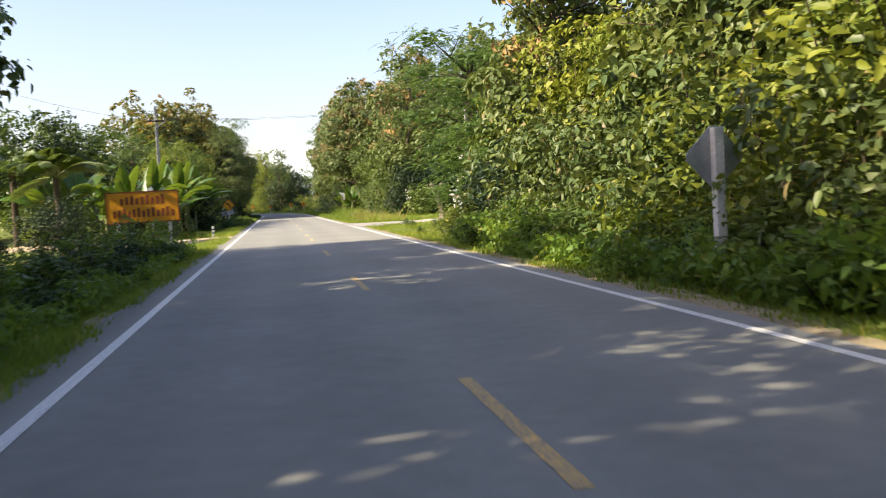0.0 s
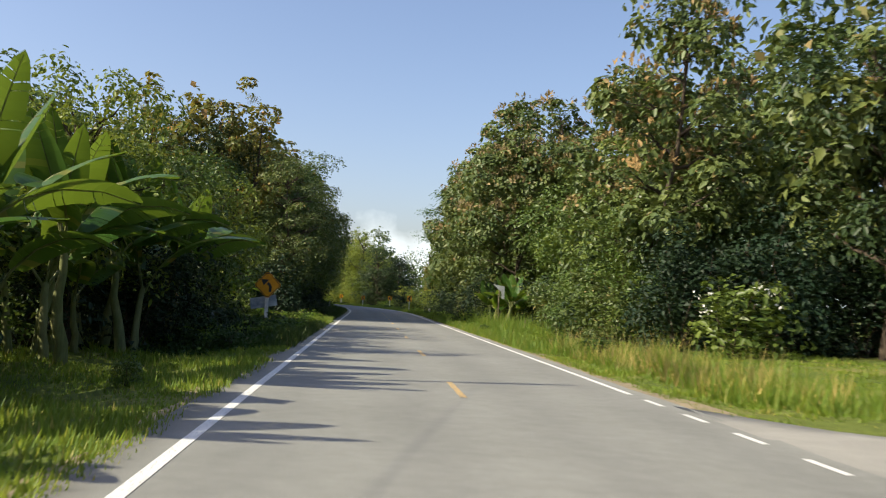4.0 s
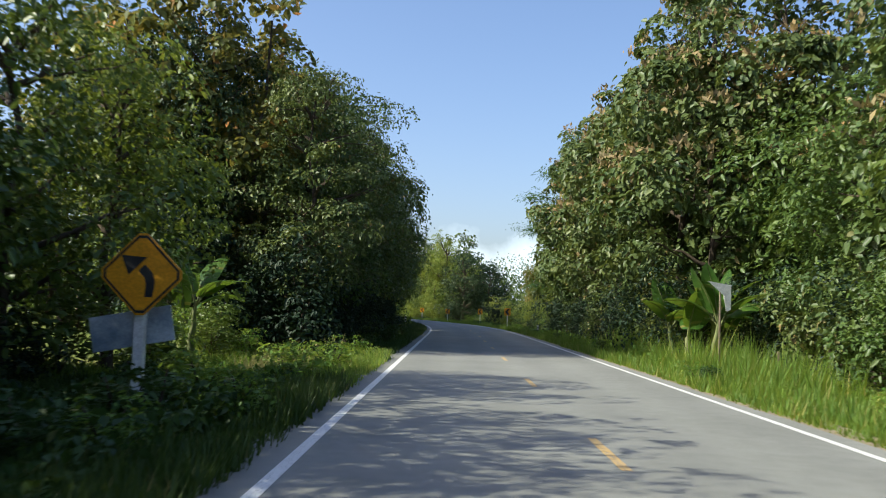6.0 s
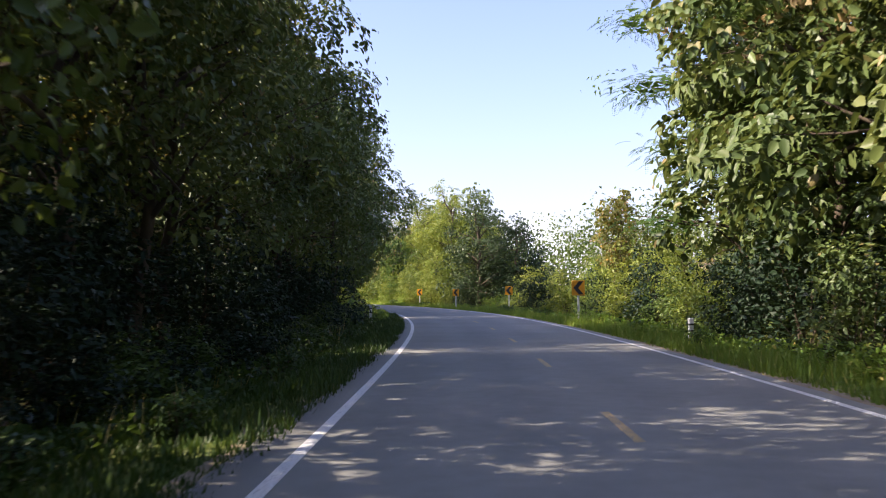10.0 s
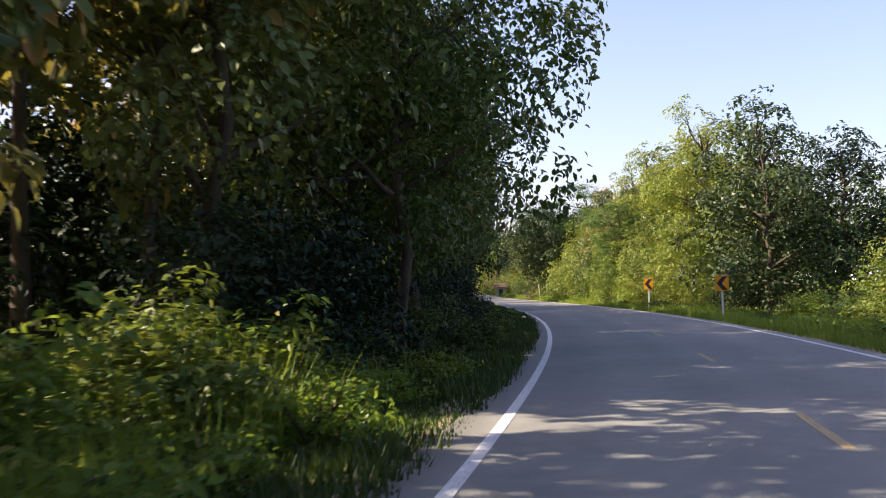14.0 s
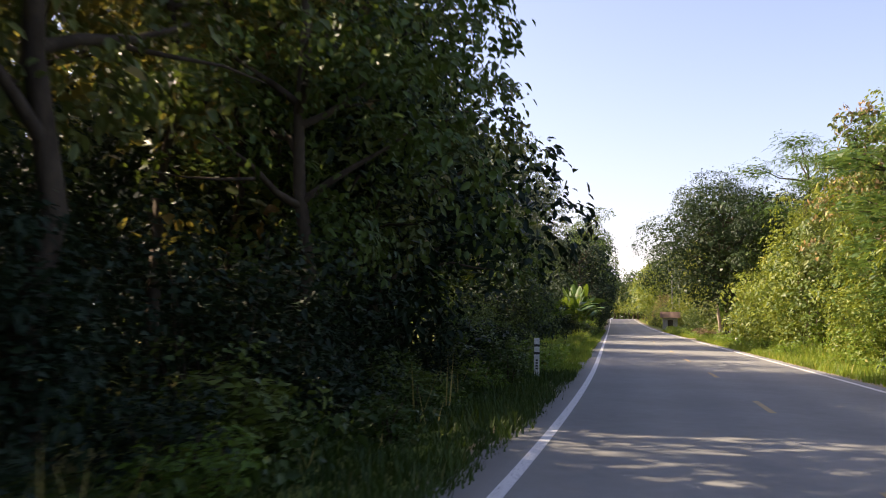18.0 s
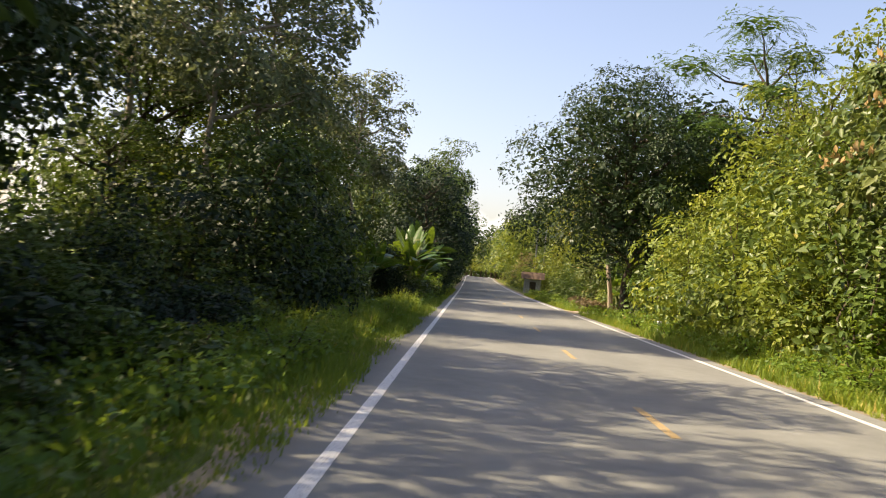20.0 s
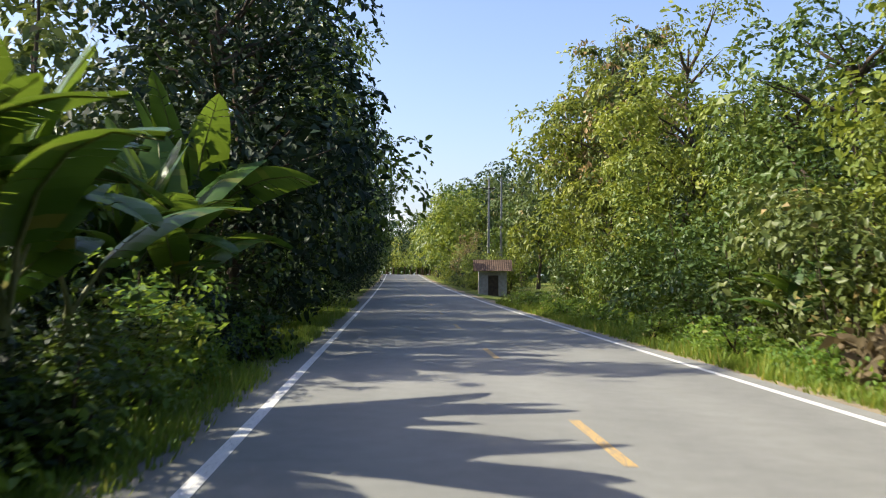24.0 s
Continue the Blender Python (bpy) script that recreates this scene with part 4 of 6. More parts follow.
plant("deep2", 219.5, 8.4, 1.2)
plant("deep2", 223.5, 9.6, 1.15)
plant("dark1", 221.5, 13.0, 1.1)
plant("fresh0", 236.0, 12.5, 1.1)
plant("big2", 221.0, 7.6, 0.75)
belt(["tallfresh0"], 236, 272, 11.5, 13.5, 5.0, 1.0, 1.2, bare=(230, 240))
belt(["vine0", "fresh1", "broad0", "vine0", "teak1"], 236, 272, 8.2, 9.2, 3.4, 0.75, 0.95)
plant("feather0", 257.0, 8.0, 1.0, 75)
belt(["fbroad0", "ffresh0", "fteak0"], 236, 290, 17, 21, 5.0, 1.2, 1.45, bare=(230, 243))
plant("bamboo0", 263.0, 8.6, 1.2)
plant("bamboo0", 292.0, 12.5, 1.25)
belt(["shrub2", "shrub1", "big1"], 230, 270, 6.4, 7.6, 2.4, 0.6, 0.9)
# right side, last stretch
belt(["big1", "big0", "big1"], 268, 290, 6.4, 7.2, 2.4, 1.0, 1.2)
belt(["vine0", "fresh1", "broad1", "vine0"], 270, 291, 8.4, 9.6, 3.2, 0.9, 1.15)
belt(["tallfresh0"], 272, 290, 12.0, 13.5, 5.0, 0.9, 1.05)
plant("acacia0", 290.0, 10.8, 1.0, 60)
plant("shade0", 293.3, 5.5, 0.9, 40)
plant("shade0", 305.0, 11.4, 0.95, 160)
plant("dark0", 306.5, 14.0, 1.0)
plant("dark1", 312.0, 17.0, 1.2)
plant("dark0", 301.5, 21.0, 1.2)
plant("dark1", 296.0, 25.5, 1.3)
plant("big2", 303.5, 12.0, 0.9)
plant("big2", 294.4, 9.2, 0.8)
plant("big2", 293.4, 12.0, 1.0)
plant("big2", 291.0, 8.0, 0.95)
plant("big2", 302.0, 9.6, 0.6)
plant("big0", 304.0, 9.4, 0.7)
belt(["big2", "big0"], 290, 316, 25, 27, 2.6, 1.0, 1.3)
plant("dark0", 291.0, 13.5, 1.3)
belt(["broad0", "broad1", "dark0"], 303, 345, 12, 15, 4.5, 0.9, 1.1)
belt(["big0", "big1", "big3"], 308, 346, 7.0, 8.4, 2.7, 0.7, 1.05)
belt(["broad1", "broad0", "vine0", "tallfresh0", "teak1"], 311, 350, 8.8, 10.4, 3.6, 0.9, 1.2)
belt(["big0", "big1", "big2"], 355, 440, 6.0, 7.5, 4.0, 0.8, 1.1, bare=(350, 371))
plant("brown0", 398.0, 6.4, 0.65, 40)
belt(FB + FT, 352, 520, 11, 18, 6.0, 1.0, 1.2)
plant("banana2", 307.5, 7.6, 1.35)
plant("banana2", 306.3, 8.4, 1.2)
plant("broad1", 302.6, 9.6, 0.55)
plant("banana2", 314.5, 6.6, 0.9)
plant("banana0", 303.0, 7.4, 0.6)

# left side: start
belt(["shrub3", "shrub0", "shrub1"], -2, 33, -6.2, -5.4, 1.7, 0.45, 0.7)
belt(["teak0", "teak1", "teak2"], -14, 13, -12.0, -10.6, 3.0, 1.2, 1.32)
belt(["teak0", "teak1", "teak2"], 14, 29.5, -12.0, -10.6, 3.2, 1.0, 1.12)
belt(FB + FT, -14, 16, -15.5, -13.8, 3.6, 1.0, 1.15)
belt(FB + FT, 17, 29, -16.5, -14.8, 3.6, 1.0, 1.15)
belt(FB, -34, 28, -18.5, -16.0, 3.4, 1.3, 1.5)
belt(FT, -34, -12, -14, -12, 4.0, 1.1, 1.3)
plant("palm0", 45.5, -11.0, 1.1)
plant("palm0", 52.0, -14.5, 1.2)
belt(["banana1", "banana0", "banana2"], 51, 60, -12.5, -9.6, 1.7, 0.9, 1.25)
belt(["big1", "shrub2", "big0"], 51, 62, -15, -12.5, 2.2, 0.7, 0.95)
belt(["shrub3", "big2"], 24, 44, -10.5, -9.0, 3.4, 0.4, 0.6)
belt(["banana1", "banana0"], 60, 77, -9.2, -7.4, 2.3, 1.0, 1.35)
belt(["big0", "big2"], 63, 80, -10.6, -9.4, 2.4, 0.8, 1.1)
belt(["broad1", "fresh0"], 79, 88, -13, -11.5, 4.0, 0.8, 1.0)
belt(["big0", "shrub0", "big2"], 60, 84, -12.0, -9.8, 3.0, 0.6, 0.8)
belt(["broad1", "fbroad0", "fteak1"], 56, 90, -30, -24, 4.6, 1.15, 1.35)
plant("banana1", 79.5, -7.4, 1.1)
plant("banana1", 76.5, -8.4, 1.2)
belt(["shrub3", "shrub0", "big2"], 78, 89, -8.2, -7.2, 2.2, 0.6, 0.85)
belt(["broad0", "fresh0", "broad1"], 77, 89, -10.2, -9.2, 3.8, 0.72, 0.88)
belt(["fbroad0", "fbroad1"], 74, 95, -20, -17, 4.6, 1.0, 1.2)
belt(["big2", "big0"], 89, 97, -12.4, -11.0, 2.0, 0.85, 1.15)
belt(["dark1", "fbroad1"], 90, 97, -18, -15, 3.2, 0.9, 1.1)
plant("fresh0", 97.0, -8.8, 0.8)
plant("broad0", 94.0, -9.6, 0.9)
plant("broad1", 93.0, -13.5, 1.0)
belt(["shrub0", "shrub3", "shrub1"], 90, 112, -9.6, -8.4, 2.0, 0.5, 0.8)
plant("banana0", 102.5, -8.6, 0.8)
# left-hand plantation
belt(["edge0", "edge2", "edge1"], 110.5, 121, -7.6, -6.3, 3.6, 0.76, 0.86)
for s0, s1 in ((122, 176.5), (186.5, 245)):
    belt(["edge0", "edge1", "edge2"], s0, s1, -8.3, -7.4, 4.0, 0.92, 1.08, bare=(231, 234))
    # undergrowth in the dark leaf, so its colour carries the plantation's shade
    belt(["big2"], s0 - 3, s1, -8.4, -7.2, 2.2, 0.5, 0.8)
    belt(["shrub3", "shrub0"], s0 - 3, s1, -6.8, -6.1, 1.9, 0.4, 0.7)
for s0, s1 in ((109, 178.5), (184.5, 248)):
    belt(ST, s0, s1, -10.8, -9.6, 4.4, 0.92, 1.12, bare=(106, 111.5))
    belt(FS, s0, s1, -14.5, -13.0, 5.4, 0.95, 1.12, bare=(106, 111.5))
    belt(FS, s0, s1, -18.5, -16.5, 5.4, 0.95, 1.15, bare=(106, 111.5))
    # dark thickets added so that the floor between the trunks reads as shade
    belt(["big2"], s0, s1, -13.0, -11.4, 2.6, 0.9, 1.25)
    # back row added to hold off light from behind
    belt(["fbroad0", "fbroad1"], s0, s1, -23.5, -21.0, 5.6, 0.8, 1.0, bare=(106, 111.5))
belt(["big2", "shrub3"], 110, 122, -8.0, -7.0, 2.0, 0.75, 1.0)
belt(["stand0", "stand2"], 176, 188, -9.8, -8.6, 2.2, 0.9, 1.05, every=2)
belt(["stand1", "stand0"], 176, 188, -13.5, -12.0, 3.0, 0.9, 1.05, every=3)
belt(["shrub1", "shrub2", "shrub0"], 176, 187, -7.4, -6.0, 1.1, 0.5, 0.8)
plant("shrub2", 180.5, -6.9, 0.75)
plant("shrub2", 182.5, -7.4, 0.85)
plant("shrub1", 178.5, -7.2, 0.8)
# darkened copies for the backlit trees at the plantation's start
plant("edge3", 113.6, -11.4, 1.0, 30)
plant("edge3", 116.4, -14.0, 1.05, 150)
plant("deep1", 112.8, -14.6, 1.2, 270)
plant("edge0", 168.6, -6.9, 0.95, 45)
# two darkened trees added to fill bright gaps behind the plantation
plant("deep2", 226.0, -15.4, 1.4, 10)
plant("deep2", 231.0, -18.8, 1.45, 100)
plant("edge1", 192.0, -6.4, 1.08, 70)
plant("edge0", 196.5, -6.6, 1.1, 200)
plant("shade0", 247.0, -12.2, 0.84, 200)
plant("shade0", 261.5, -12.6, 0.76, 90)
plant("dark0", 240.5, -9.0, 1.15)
# left side, last stretch
belt(["big2", "big0"], 243, 254, -13.0, -11.4, 2.0, 1.0, 1.3)
belt(FB + ["dark1"], 242, 268, -24, -19, 3.2, 1.2, 1.5)
plant("dark1", 243.5, -8.4, 1.25)
plant("broad0", 249.0, -9.0, 1.1)
plant("dark0", 247.5, -13.5, 1.35)
plant("broad1", 251.5, -14.0, 1.2)
plant("dark1", 255.5, -20.5, 1.1)
plant("broad0", 259.5, -18.0, 1.0)
belt(["big1", "big0", "shrub2"], 255, 263, -9.6, -7.8, 1.9, 0.45, 0.62)
plant("dark1", 244.5, -13.0, 1.4)
plant("broad0", 271.6, -8.0, 0.66)
plant("broad0", 275.8, -8.0, 0.7)
plant("fresh0", 273.7, -10.0, 0.66)
plant("broad0", 271.5, -12.4, 0.62)
plant("dark0", 276.0, -12.4, 0.68)
plant("broad1", 278.0, -10.5, 0.7)
belt(["big0", "big2", "big0"], 260, 267, -9.4, -8.4, 2.0, 0.55, 0.7)
belt(["big0", "big2", "big0"], 267, 283, -9.0, -8.0, 2.0, 0.85, 1.1)
belt(["shrub0", "shrub3"], 250, 284, -7.6, -6.8, 1.9, 0.6, 0.9)
plant("sparse0", 296.5, -8.8, 0.86)
plant("broad1", 274.6, -12.6, 0.98, 40)
plant("broad0", 277.2, -12.2, 1.02, 120)
plant("edge1", 254.0, -13.0, 0.95, 30)
plant("edge1", 257.4, -14.0, 0.9, 160)
plant("edge1", 289.8, -12.2, 0.95, 10)
plant("edge1", 292.8, -11.6, 0.9, 80)
plant("edge1", 295.8, -12.4, 0.95, 150)
plant("edge1", 298.6, -11.8, 0.9, 230)
plant("sparse0", 272.0, -9.8, 0.84, 30)
plant("sparse0", 276.2, -9.2, 0.86, 130)
plant("sparse0", 274.0, -13.0, 0.95, 250)
belt(["broad0", "broad1"], 287, 296, -11.0, -9.6, 3.4, 0.5, 0.64)
belt(["big0", "big2"], 284, 300, -9.6, -8.6, 2.8, 0.7, 0.9)
belt(["banana1", "banana0"], 291, 300, -8.2, -7.0, 2.0, 0.7, 0.88)
belt(["banana0", "banana1", "banana0"], 300, 312, -7.2, -5.6, 1.7, 0.8, 1.0, bare=(306.2, 310.5))
belt(["big2", "shrub3"], 298, 314, -7.8, -6.8, 2.0, 0.6, 0.9, bare=(305.4, 309.8))
plant("banana1", 303.2, -5.7, 1.05, 40)
plant("banana1", 305.6, -5.9, 1.0, 0.6)
plant("banana1", 311.0, -5.9, 0.9, 4.0)
plant("banana0", 312.0, -5.8, 1.1, 120)
plant("banana1", 314.4, -6.2, 1.2, 200)
belt(["shrub3", "shrub3", "shrub0"], 297, 313, -5.6, -5.0, 1.2, 0.5, 0.75)
belt(["big0", "shrub3", "big2"], 298, 330, -9.2, -8.0, 3.0, 0.65, 0.95, bare=(305.0, 309.5))
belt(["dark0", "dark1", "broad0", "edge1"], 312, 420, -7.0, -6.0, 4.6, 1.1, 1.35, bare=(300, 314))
belt(FB + FT, 312, 520, -18, -12, 6.0, 1.0, 1.3)
plant("shrub1", 307.9, -5.0, 0.8, 20)
plant("shrub2", 306.6, -4.9, 0.55, 120)
plant("shrub1", 309.2, -4.8, 0.5, 200)
plant("shrub1", 305.3, -4.9, 0.45, 80)
belt(["big2", "shrub3", "big0"], 314, 400, -6.4, -5.6, 3.2, 0.6, 0.85)
belt(FB + ["ffresh0"], 420, 640, -10, -7, 13.0, 1.0, 1.2)
belt(FB + ["ffresh0"], 420, 600, 6, 9, 6.0, 1.2, 1.6)
belt(FB, 430, 600, 12, 18, 7.0, 1.7, 2.0)


# low weeds along the verges
W2 = ["weed0", "weed1"]
belt(W2, 262, 295, 4.3, 5.6, 1.3, 0.6, 1.2)
belt(W2, 302, 345, 4.2, 5.4, 1.2, 0.7, 1.3)
belt(W2, 262, 285, -6.6, -4.6, 1.0, 0.6, 1.2)
belt(["weed0", "weed0", "weed2"], 297, 313, -5.0, -4.4, 0.9, 0.8, 1.4)
belt(["weed2", "weed0", "weed1"], 77, 108, -7.6, -4.5, 0.8, 0.6, 1.3)
belt(["weed0", "weed1"], 175, 188, -6.8, -4.7, 0.7, 0.7, 1.4)
belt(["weed2"], 108, 175, -6.4, -4.7, 3.6, 0.6, 1.2)
belt(["weed0", "weed2", "weed1"], 246, 262, -7.4, -4.6, 0.7, 0.7, 1.3)
belt(["weed2", "weed0"], 188, 246, -6.4, -4.7, 2.4, 0.6, 1.2)
belt(["weed1", "weed0", "weed2"], 80, 262, 4.6, 6.6, 3.4, 0.6, 1.2)
belt(["weed2", "weed0"], -4, 32, 4.2, 5.4, 1.7, 0.7, 1.3)
belt(["weed2", "weed0"], -2, 33, -5.4, -4.4, 2.0, 0.6, 1.1)


# ---- far woods, grass and ground cover ----
def no_paths(s, d):
    keep = np.ones(len(s))
    lane = s + 0.12 * np.clip(d - 7, 0, 8)
    keep[(d > 3) & (lane > 57.8 - np.clip(5 - d, 0, 3)) & (lane < 61.5 + np.clip(6 - d, 0, 3) * 1.2)] = 0
    keep[(d > 3) & (s > 296.2) & (s < 300.2)] = 0.0
    keep[(d < -3) & (s > 46.5) & (s < 50.0)] = 0.02
    return keep


def leaf_belt(name, rng, n, s0, s1, d0, d1, h, leaf, material, label, category):
    s = s0 + (s1 - s0) * rng.rand(n)
    d = d0 + (d1 - d0) * rng.rand(n)
    clear = no_paths(s, d) > 0.5
    s, d = s[clear], d[clear]
    n = len(s)
    top = h * (0.7 + 0.22 * np.sin(s * 0.23 + d * 0.11) + 0.16 * np.sin(s * 0.71 + 2) + 0.1 * np.sin(s * 1.7))
    p = on_road(s, d)
    p[:, 2] = land(s, d) + top * rng.rand(n) ** 0.8
    ax = rng.normal(size=(n, 3))
    nr = rng.normal(size=(n, 3)) * 0.6 + np.array([[0, 0, 1]])
    L = leaf * (0.6 + 0.8 * rng.rand(n))
    v, f = leaf_arrays(rng, p, ax, nr, L, L * 0.6)
    return tagged(put(name, mesh_of(name, v, f), material), label, category, kind="stuff")


rng = np.random.RandomState(7)
leaf_belt("far_wood", rng, 21000, -40, 60, 24, 34, 11, 0.8, M_TEAK, "distant mixed woodland behind the road", "woods")
leaf_belt("far_wood", rng, 60000, 60, 330, 28, 40, 13, 0.5, M_BROAD, "distant mixed woodland behind the road", "woods")
leaf_belt("far_wood", rng, 11200, -40, 90, -42, -30, 10, 0.9, M_BROAD, "distant mixed woodland behind the road", "woods")
# backing wood added to block light coming through the plantation
leaf_belt("far_wood", rng, 14000, 108, 262, -31, -25, 7, 0.7, M_BROAD, "wood added behind the plantation to block light", "woods")
leaf_belt("far_wood", rng, 6000, 520, 640, 10, 60, 14, 1.4, M_BROAD, "far wood at the end of the road", "woods")
leaf_belt("far_wood", rng, 5000, 90, 260, -50, -44, 8, 0.9, M_FRESH, "sunlit woodland beyond the plantation", "woods")
leaf_belt("far_wood", rng, 24000, 255, 640, -40, -22, 12, 0.7, M_BROAD, "distant mixed woodland behind the road", "woods")
leaf_belt("far_wood", rng, 14000, 330, 640, 16, 36, 12, 0.9, M_BROAD, "distant mixed woodland behind the road", "woods")


def grass(name, rng, n, s0, s1, d0, d1, lo, hi, material, label, blades=4, patch=None, spread=0.07):
    """Tufts of arching blades, two faces a blade."""
    s = s0 + (s1 - s0) * rng.rand(n)
    d = d0 + (d1 - d0) * rng.rand(n) ** 1.5
    if patch is not None:
        keep = patch(s, d) > rng.rand(n)
        s, d = s[keep], d[keep]
    n = len(s)
    hgt = (lo + (hi - lo) * rng.rand(n)) * (0.65 + 0.5 * (np.sin(s * 0.9 + d * 1.3) * np.sin(s * 0.37) + 0.5))
    hgt = np.maximum(hgt, lo * 0.6)
    p = on_road(s, d)
    p[:, 2] = land(s, d) - 0.02
    p = np.repeat(p, blades, 0)
    hgt = np.repeat(hgt, blades) * (0.6 + 0.7 * rng.rand(n * blades))
    m_ = len(p)
    p[:, :2] += rng.normal(size=(m_, 2)) * spread
    a = rng.rand(m_) * 6.283
    out = np.stack([np.cos(a), np.sin(a), 0 * a], 1)
    sd = np.stack([-np.sin(a), np.cos(a), 0 * a], 1)
    w = (0.01 + 0.016 * rng.rand(m_))[:, None]
    lean_ = (0.15 + 0.5 * rng.rand(m_))[:, None] * hgt[:, None]
    upv = np.array([[0, 0, 1.0]]) * hgt[:, None]
    v0, v1 = p - sd * w, p + sd * w
    v3 = p + upv * 0.95 + out * lean_
    v = np.stack([v0, v1, v3], 1).reshape(-1, 3)
    f = np.arange(m_ * 3).reshape(-1, 3)
    return tagged(put(name, mesh_of(name, v, f), material), label, "grass", kind="stuff")


grass("verge_grass", rng, 30600, -5, 77, -3.62, -9.5, 0.05, 0.2, M_GRASS, "rough green verge grass", patch=no_paths)
# here and from 104 to 246 the blade colour holds the trees' shade
grass("verge_grass", rng, 11900, 77, 95, -3.62, -9.0, 0.1, 0.4, M_SHADEDVERGE, "rank dark green verge grass, shade put into its colour", patch=no_paths)
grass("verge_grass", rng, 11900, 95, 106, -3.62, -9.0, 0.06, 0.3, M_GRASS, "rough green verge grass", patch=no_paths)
grass("verge_grass", rng, 40000, 104, 246, -3.62, -7.0, 0.06, 0.26, M_SHADEDVERGE, "rough green verge grass", patch=no_paths)
grass("verge_grass", rng, 33000, 246, 345, -3.62, -9.5, 0.06, 0.24, M_GRASS, "rough green verge grass", patch=no_paths)
grass("verge_grass", rng, 47600, -5, 125, 3.68, 16, 0.04, 0.15, M_GRASS, "short green verge grass", patch=no_paths)
grass("verge_grass", rng, 25200, 80, 250, 3.68, 8.5, 0.1, 0.42, M_GRASS, "tall green verge grass", patch=no_paths)
grass("verge_grass", rng, 25200, 250, 345, 3.68, 8.5, 0.08, 0.3, M_GRASS, "rough green verge grass", patch=no_paths)
grass("tall_grass", rng, 700, 66, 84, 4.8, 9.0, 0.3, 0.8, M_GRASS, "tall pale green seeding grass", blades=6)
grass("tall_grass", rng, 420, 68, 84, 4.9, 8.0, 0.35, 0.9, M_STRAW, "tall pale straw-coloured seeding grass", blades=5)
grass("tall_grass", rng, 450, 99, 106, -6.6, -5.0, 0.3, 0.7, M_STRAW, "tall pale seeding grass", blades=6)
grass("tall_grass", rng, 900, 176, 187, -7.2, -5.2, 0.4, 1.0, M_GRASS, "tall pale green seeding grass", blades=6)
grass("tall_grass", rng, 1500, 262, 285, -4.4, -7.0, 0.3, 0.7, M_GRASS, "tall pale green seeding grass", blades=7)
grass("tall_grass", rng, 700, 256, 281, 5.0, 6.6, 0.3, 0.8, M_GRASS, "tall green seeding grass", blades=6)
grass("tall_grass", rng, 1500, 100, 125, 5.4, 8.2, 0.4, 1.3, M_GRASS, "tall green seeding grass", blades=6)
grass("seed_stalks", rng, 300, 104, 245, -6.4, -5.0, 0.4, 0.85, M_STRAW, "pale seed stalks among the verge grass", blades=2)
leaf_belt("ground_cover", rng, 15000, -6, 29, 4.0, 6.0, 1.0, 0.16, M_WEED, "leafy creeper covering the verge", "undergrowth")
leaf_belt("ground_cover", rng, 12000, -6, 34, -6.0, -4.1, 0.5, 0.14, M_WEED, "leafy creeper covering the verge", "undergrowth")
leaf_belt("ground_cover", rng, 18000, 106, 250, -7.4, -4.9, 0.5, 0.13, M_SHADEDVERGE, "low leafy weeds on the verge", "undergrowth")
leaf_belt("ground_cover", rng, 8000, 76, 94, -7.6, -4.3, 0.5, 0.13, M_SHADEDVERGE, "rank verge weeds, shade put into their colour", "undergrowth")
leaf_belt("ground_cover", rng, 5000, 94, 110, -7.6, -4.5, 0.45, 0.13, M_WEED, "low leafy weeds on the verge", "undergrowth")
leaf_belt("ground_cover", rng, 14000, 110, 262, 5.0, 7.2, 0.6, 0.14, M_WEED, "low leafy weeds on the verge", "undergrowth")
leaf_belt("ground_cover", rng, 5000, 246, 260, -8.0, -4.2, 0.5, 0.12, M_WEED, "rank green weeds on the verge", "undergrowth")
leaf_belt("ground_cover", rng, 12000, 260, 312, -8.0, -4.2, 0.45, 0.12, M_WEED, "low leafy weeds on the verge", "undergrowth")
leaf_belt("ground_cover", rng, 13000, 262, 345, 4.2, 6.6, 0.45, 0.13, M_WEED, "low leafy weeds on the verge", "undergrowth")


# ---- side lane, driveways ----
def patch_sheet(name, s0, s1, d0, d1, lift, material, flare=0.0, label="", category="driveway", n=24, skew=0.0):
    """A thin sheet across the verge, wider where it meets the road."""
    u = np.linspace(0, 1, n)
    d = d0 + (d1 - d0) * u
    wide = flare * np.clip(1 - np.abs(d - d0) / 3.5, 0, 1) ** 1.6
    v, w = np.linspace(0, 1, 7), 0.12 * np.sin(d * 1.9) + 0.08 * np.sin(d * 4.3)
    S = (s0 - wide + w)[:, None] * (1 - v) + (s1 + wide * 1.3 - w)[:, None] * v
    S = S + skew * np.clip(d - 7, 0, 8)[:, None]
    S = np.concatenate([S[:, :1] - 0.25, S, S[:, -1:] + 0.25], 1)      # feathered sides run into the soil
    D = np.repeat(d[:, None], 9, 1)
    P = on_road(S, D)
    P[..., 2] = np.maximum(land(S, D), -0.06) + lift
    P[:, [0, -1], 2] = land(S, D)[:, [0, -1]] - 0.1
    i = np.arange(n - 1)[:, None] * 9
    j = np.arange(8)[None]
    f = np.stack([i + j, i + j + 1, i + 10 + j, i + 9 + j], -1).reshape(-1, 4)
    return tagged(put(name, mesh_of(name, P.reshape(-1, 3), f, uv=np.stack([D, S], -1).reshape(-1, 2), smooth=True), material), label, category, kind="structure")


patch_sheet("side_lane", 57.9, 61.3, 3.28, 45, 0.05, M_LANE, 3.2, "narrow grey concrete side lane joining the road", "lane", 60, -0.12)
patch_sheet("driveway", 296.0, 299.6, 3.28, 24, 0.045, M_DIRT, 1.0, "sandy driveway under the shade tree")
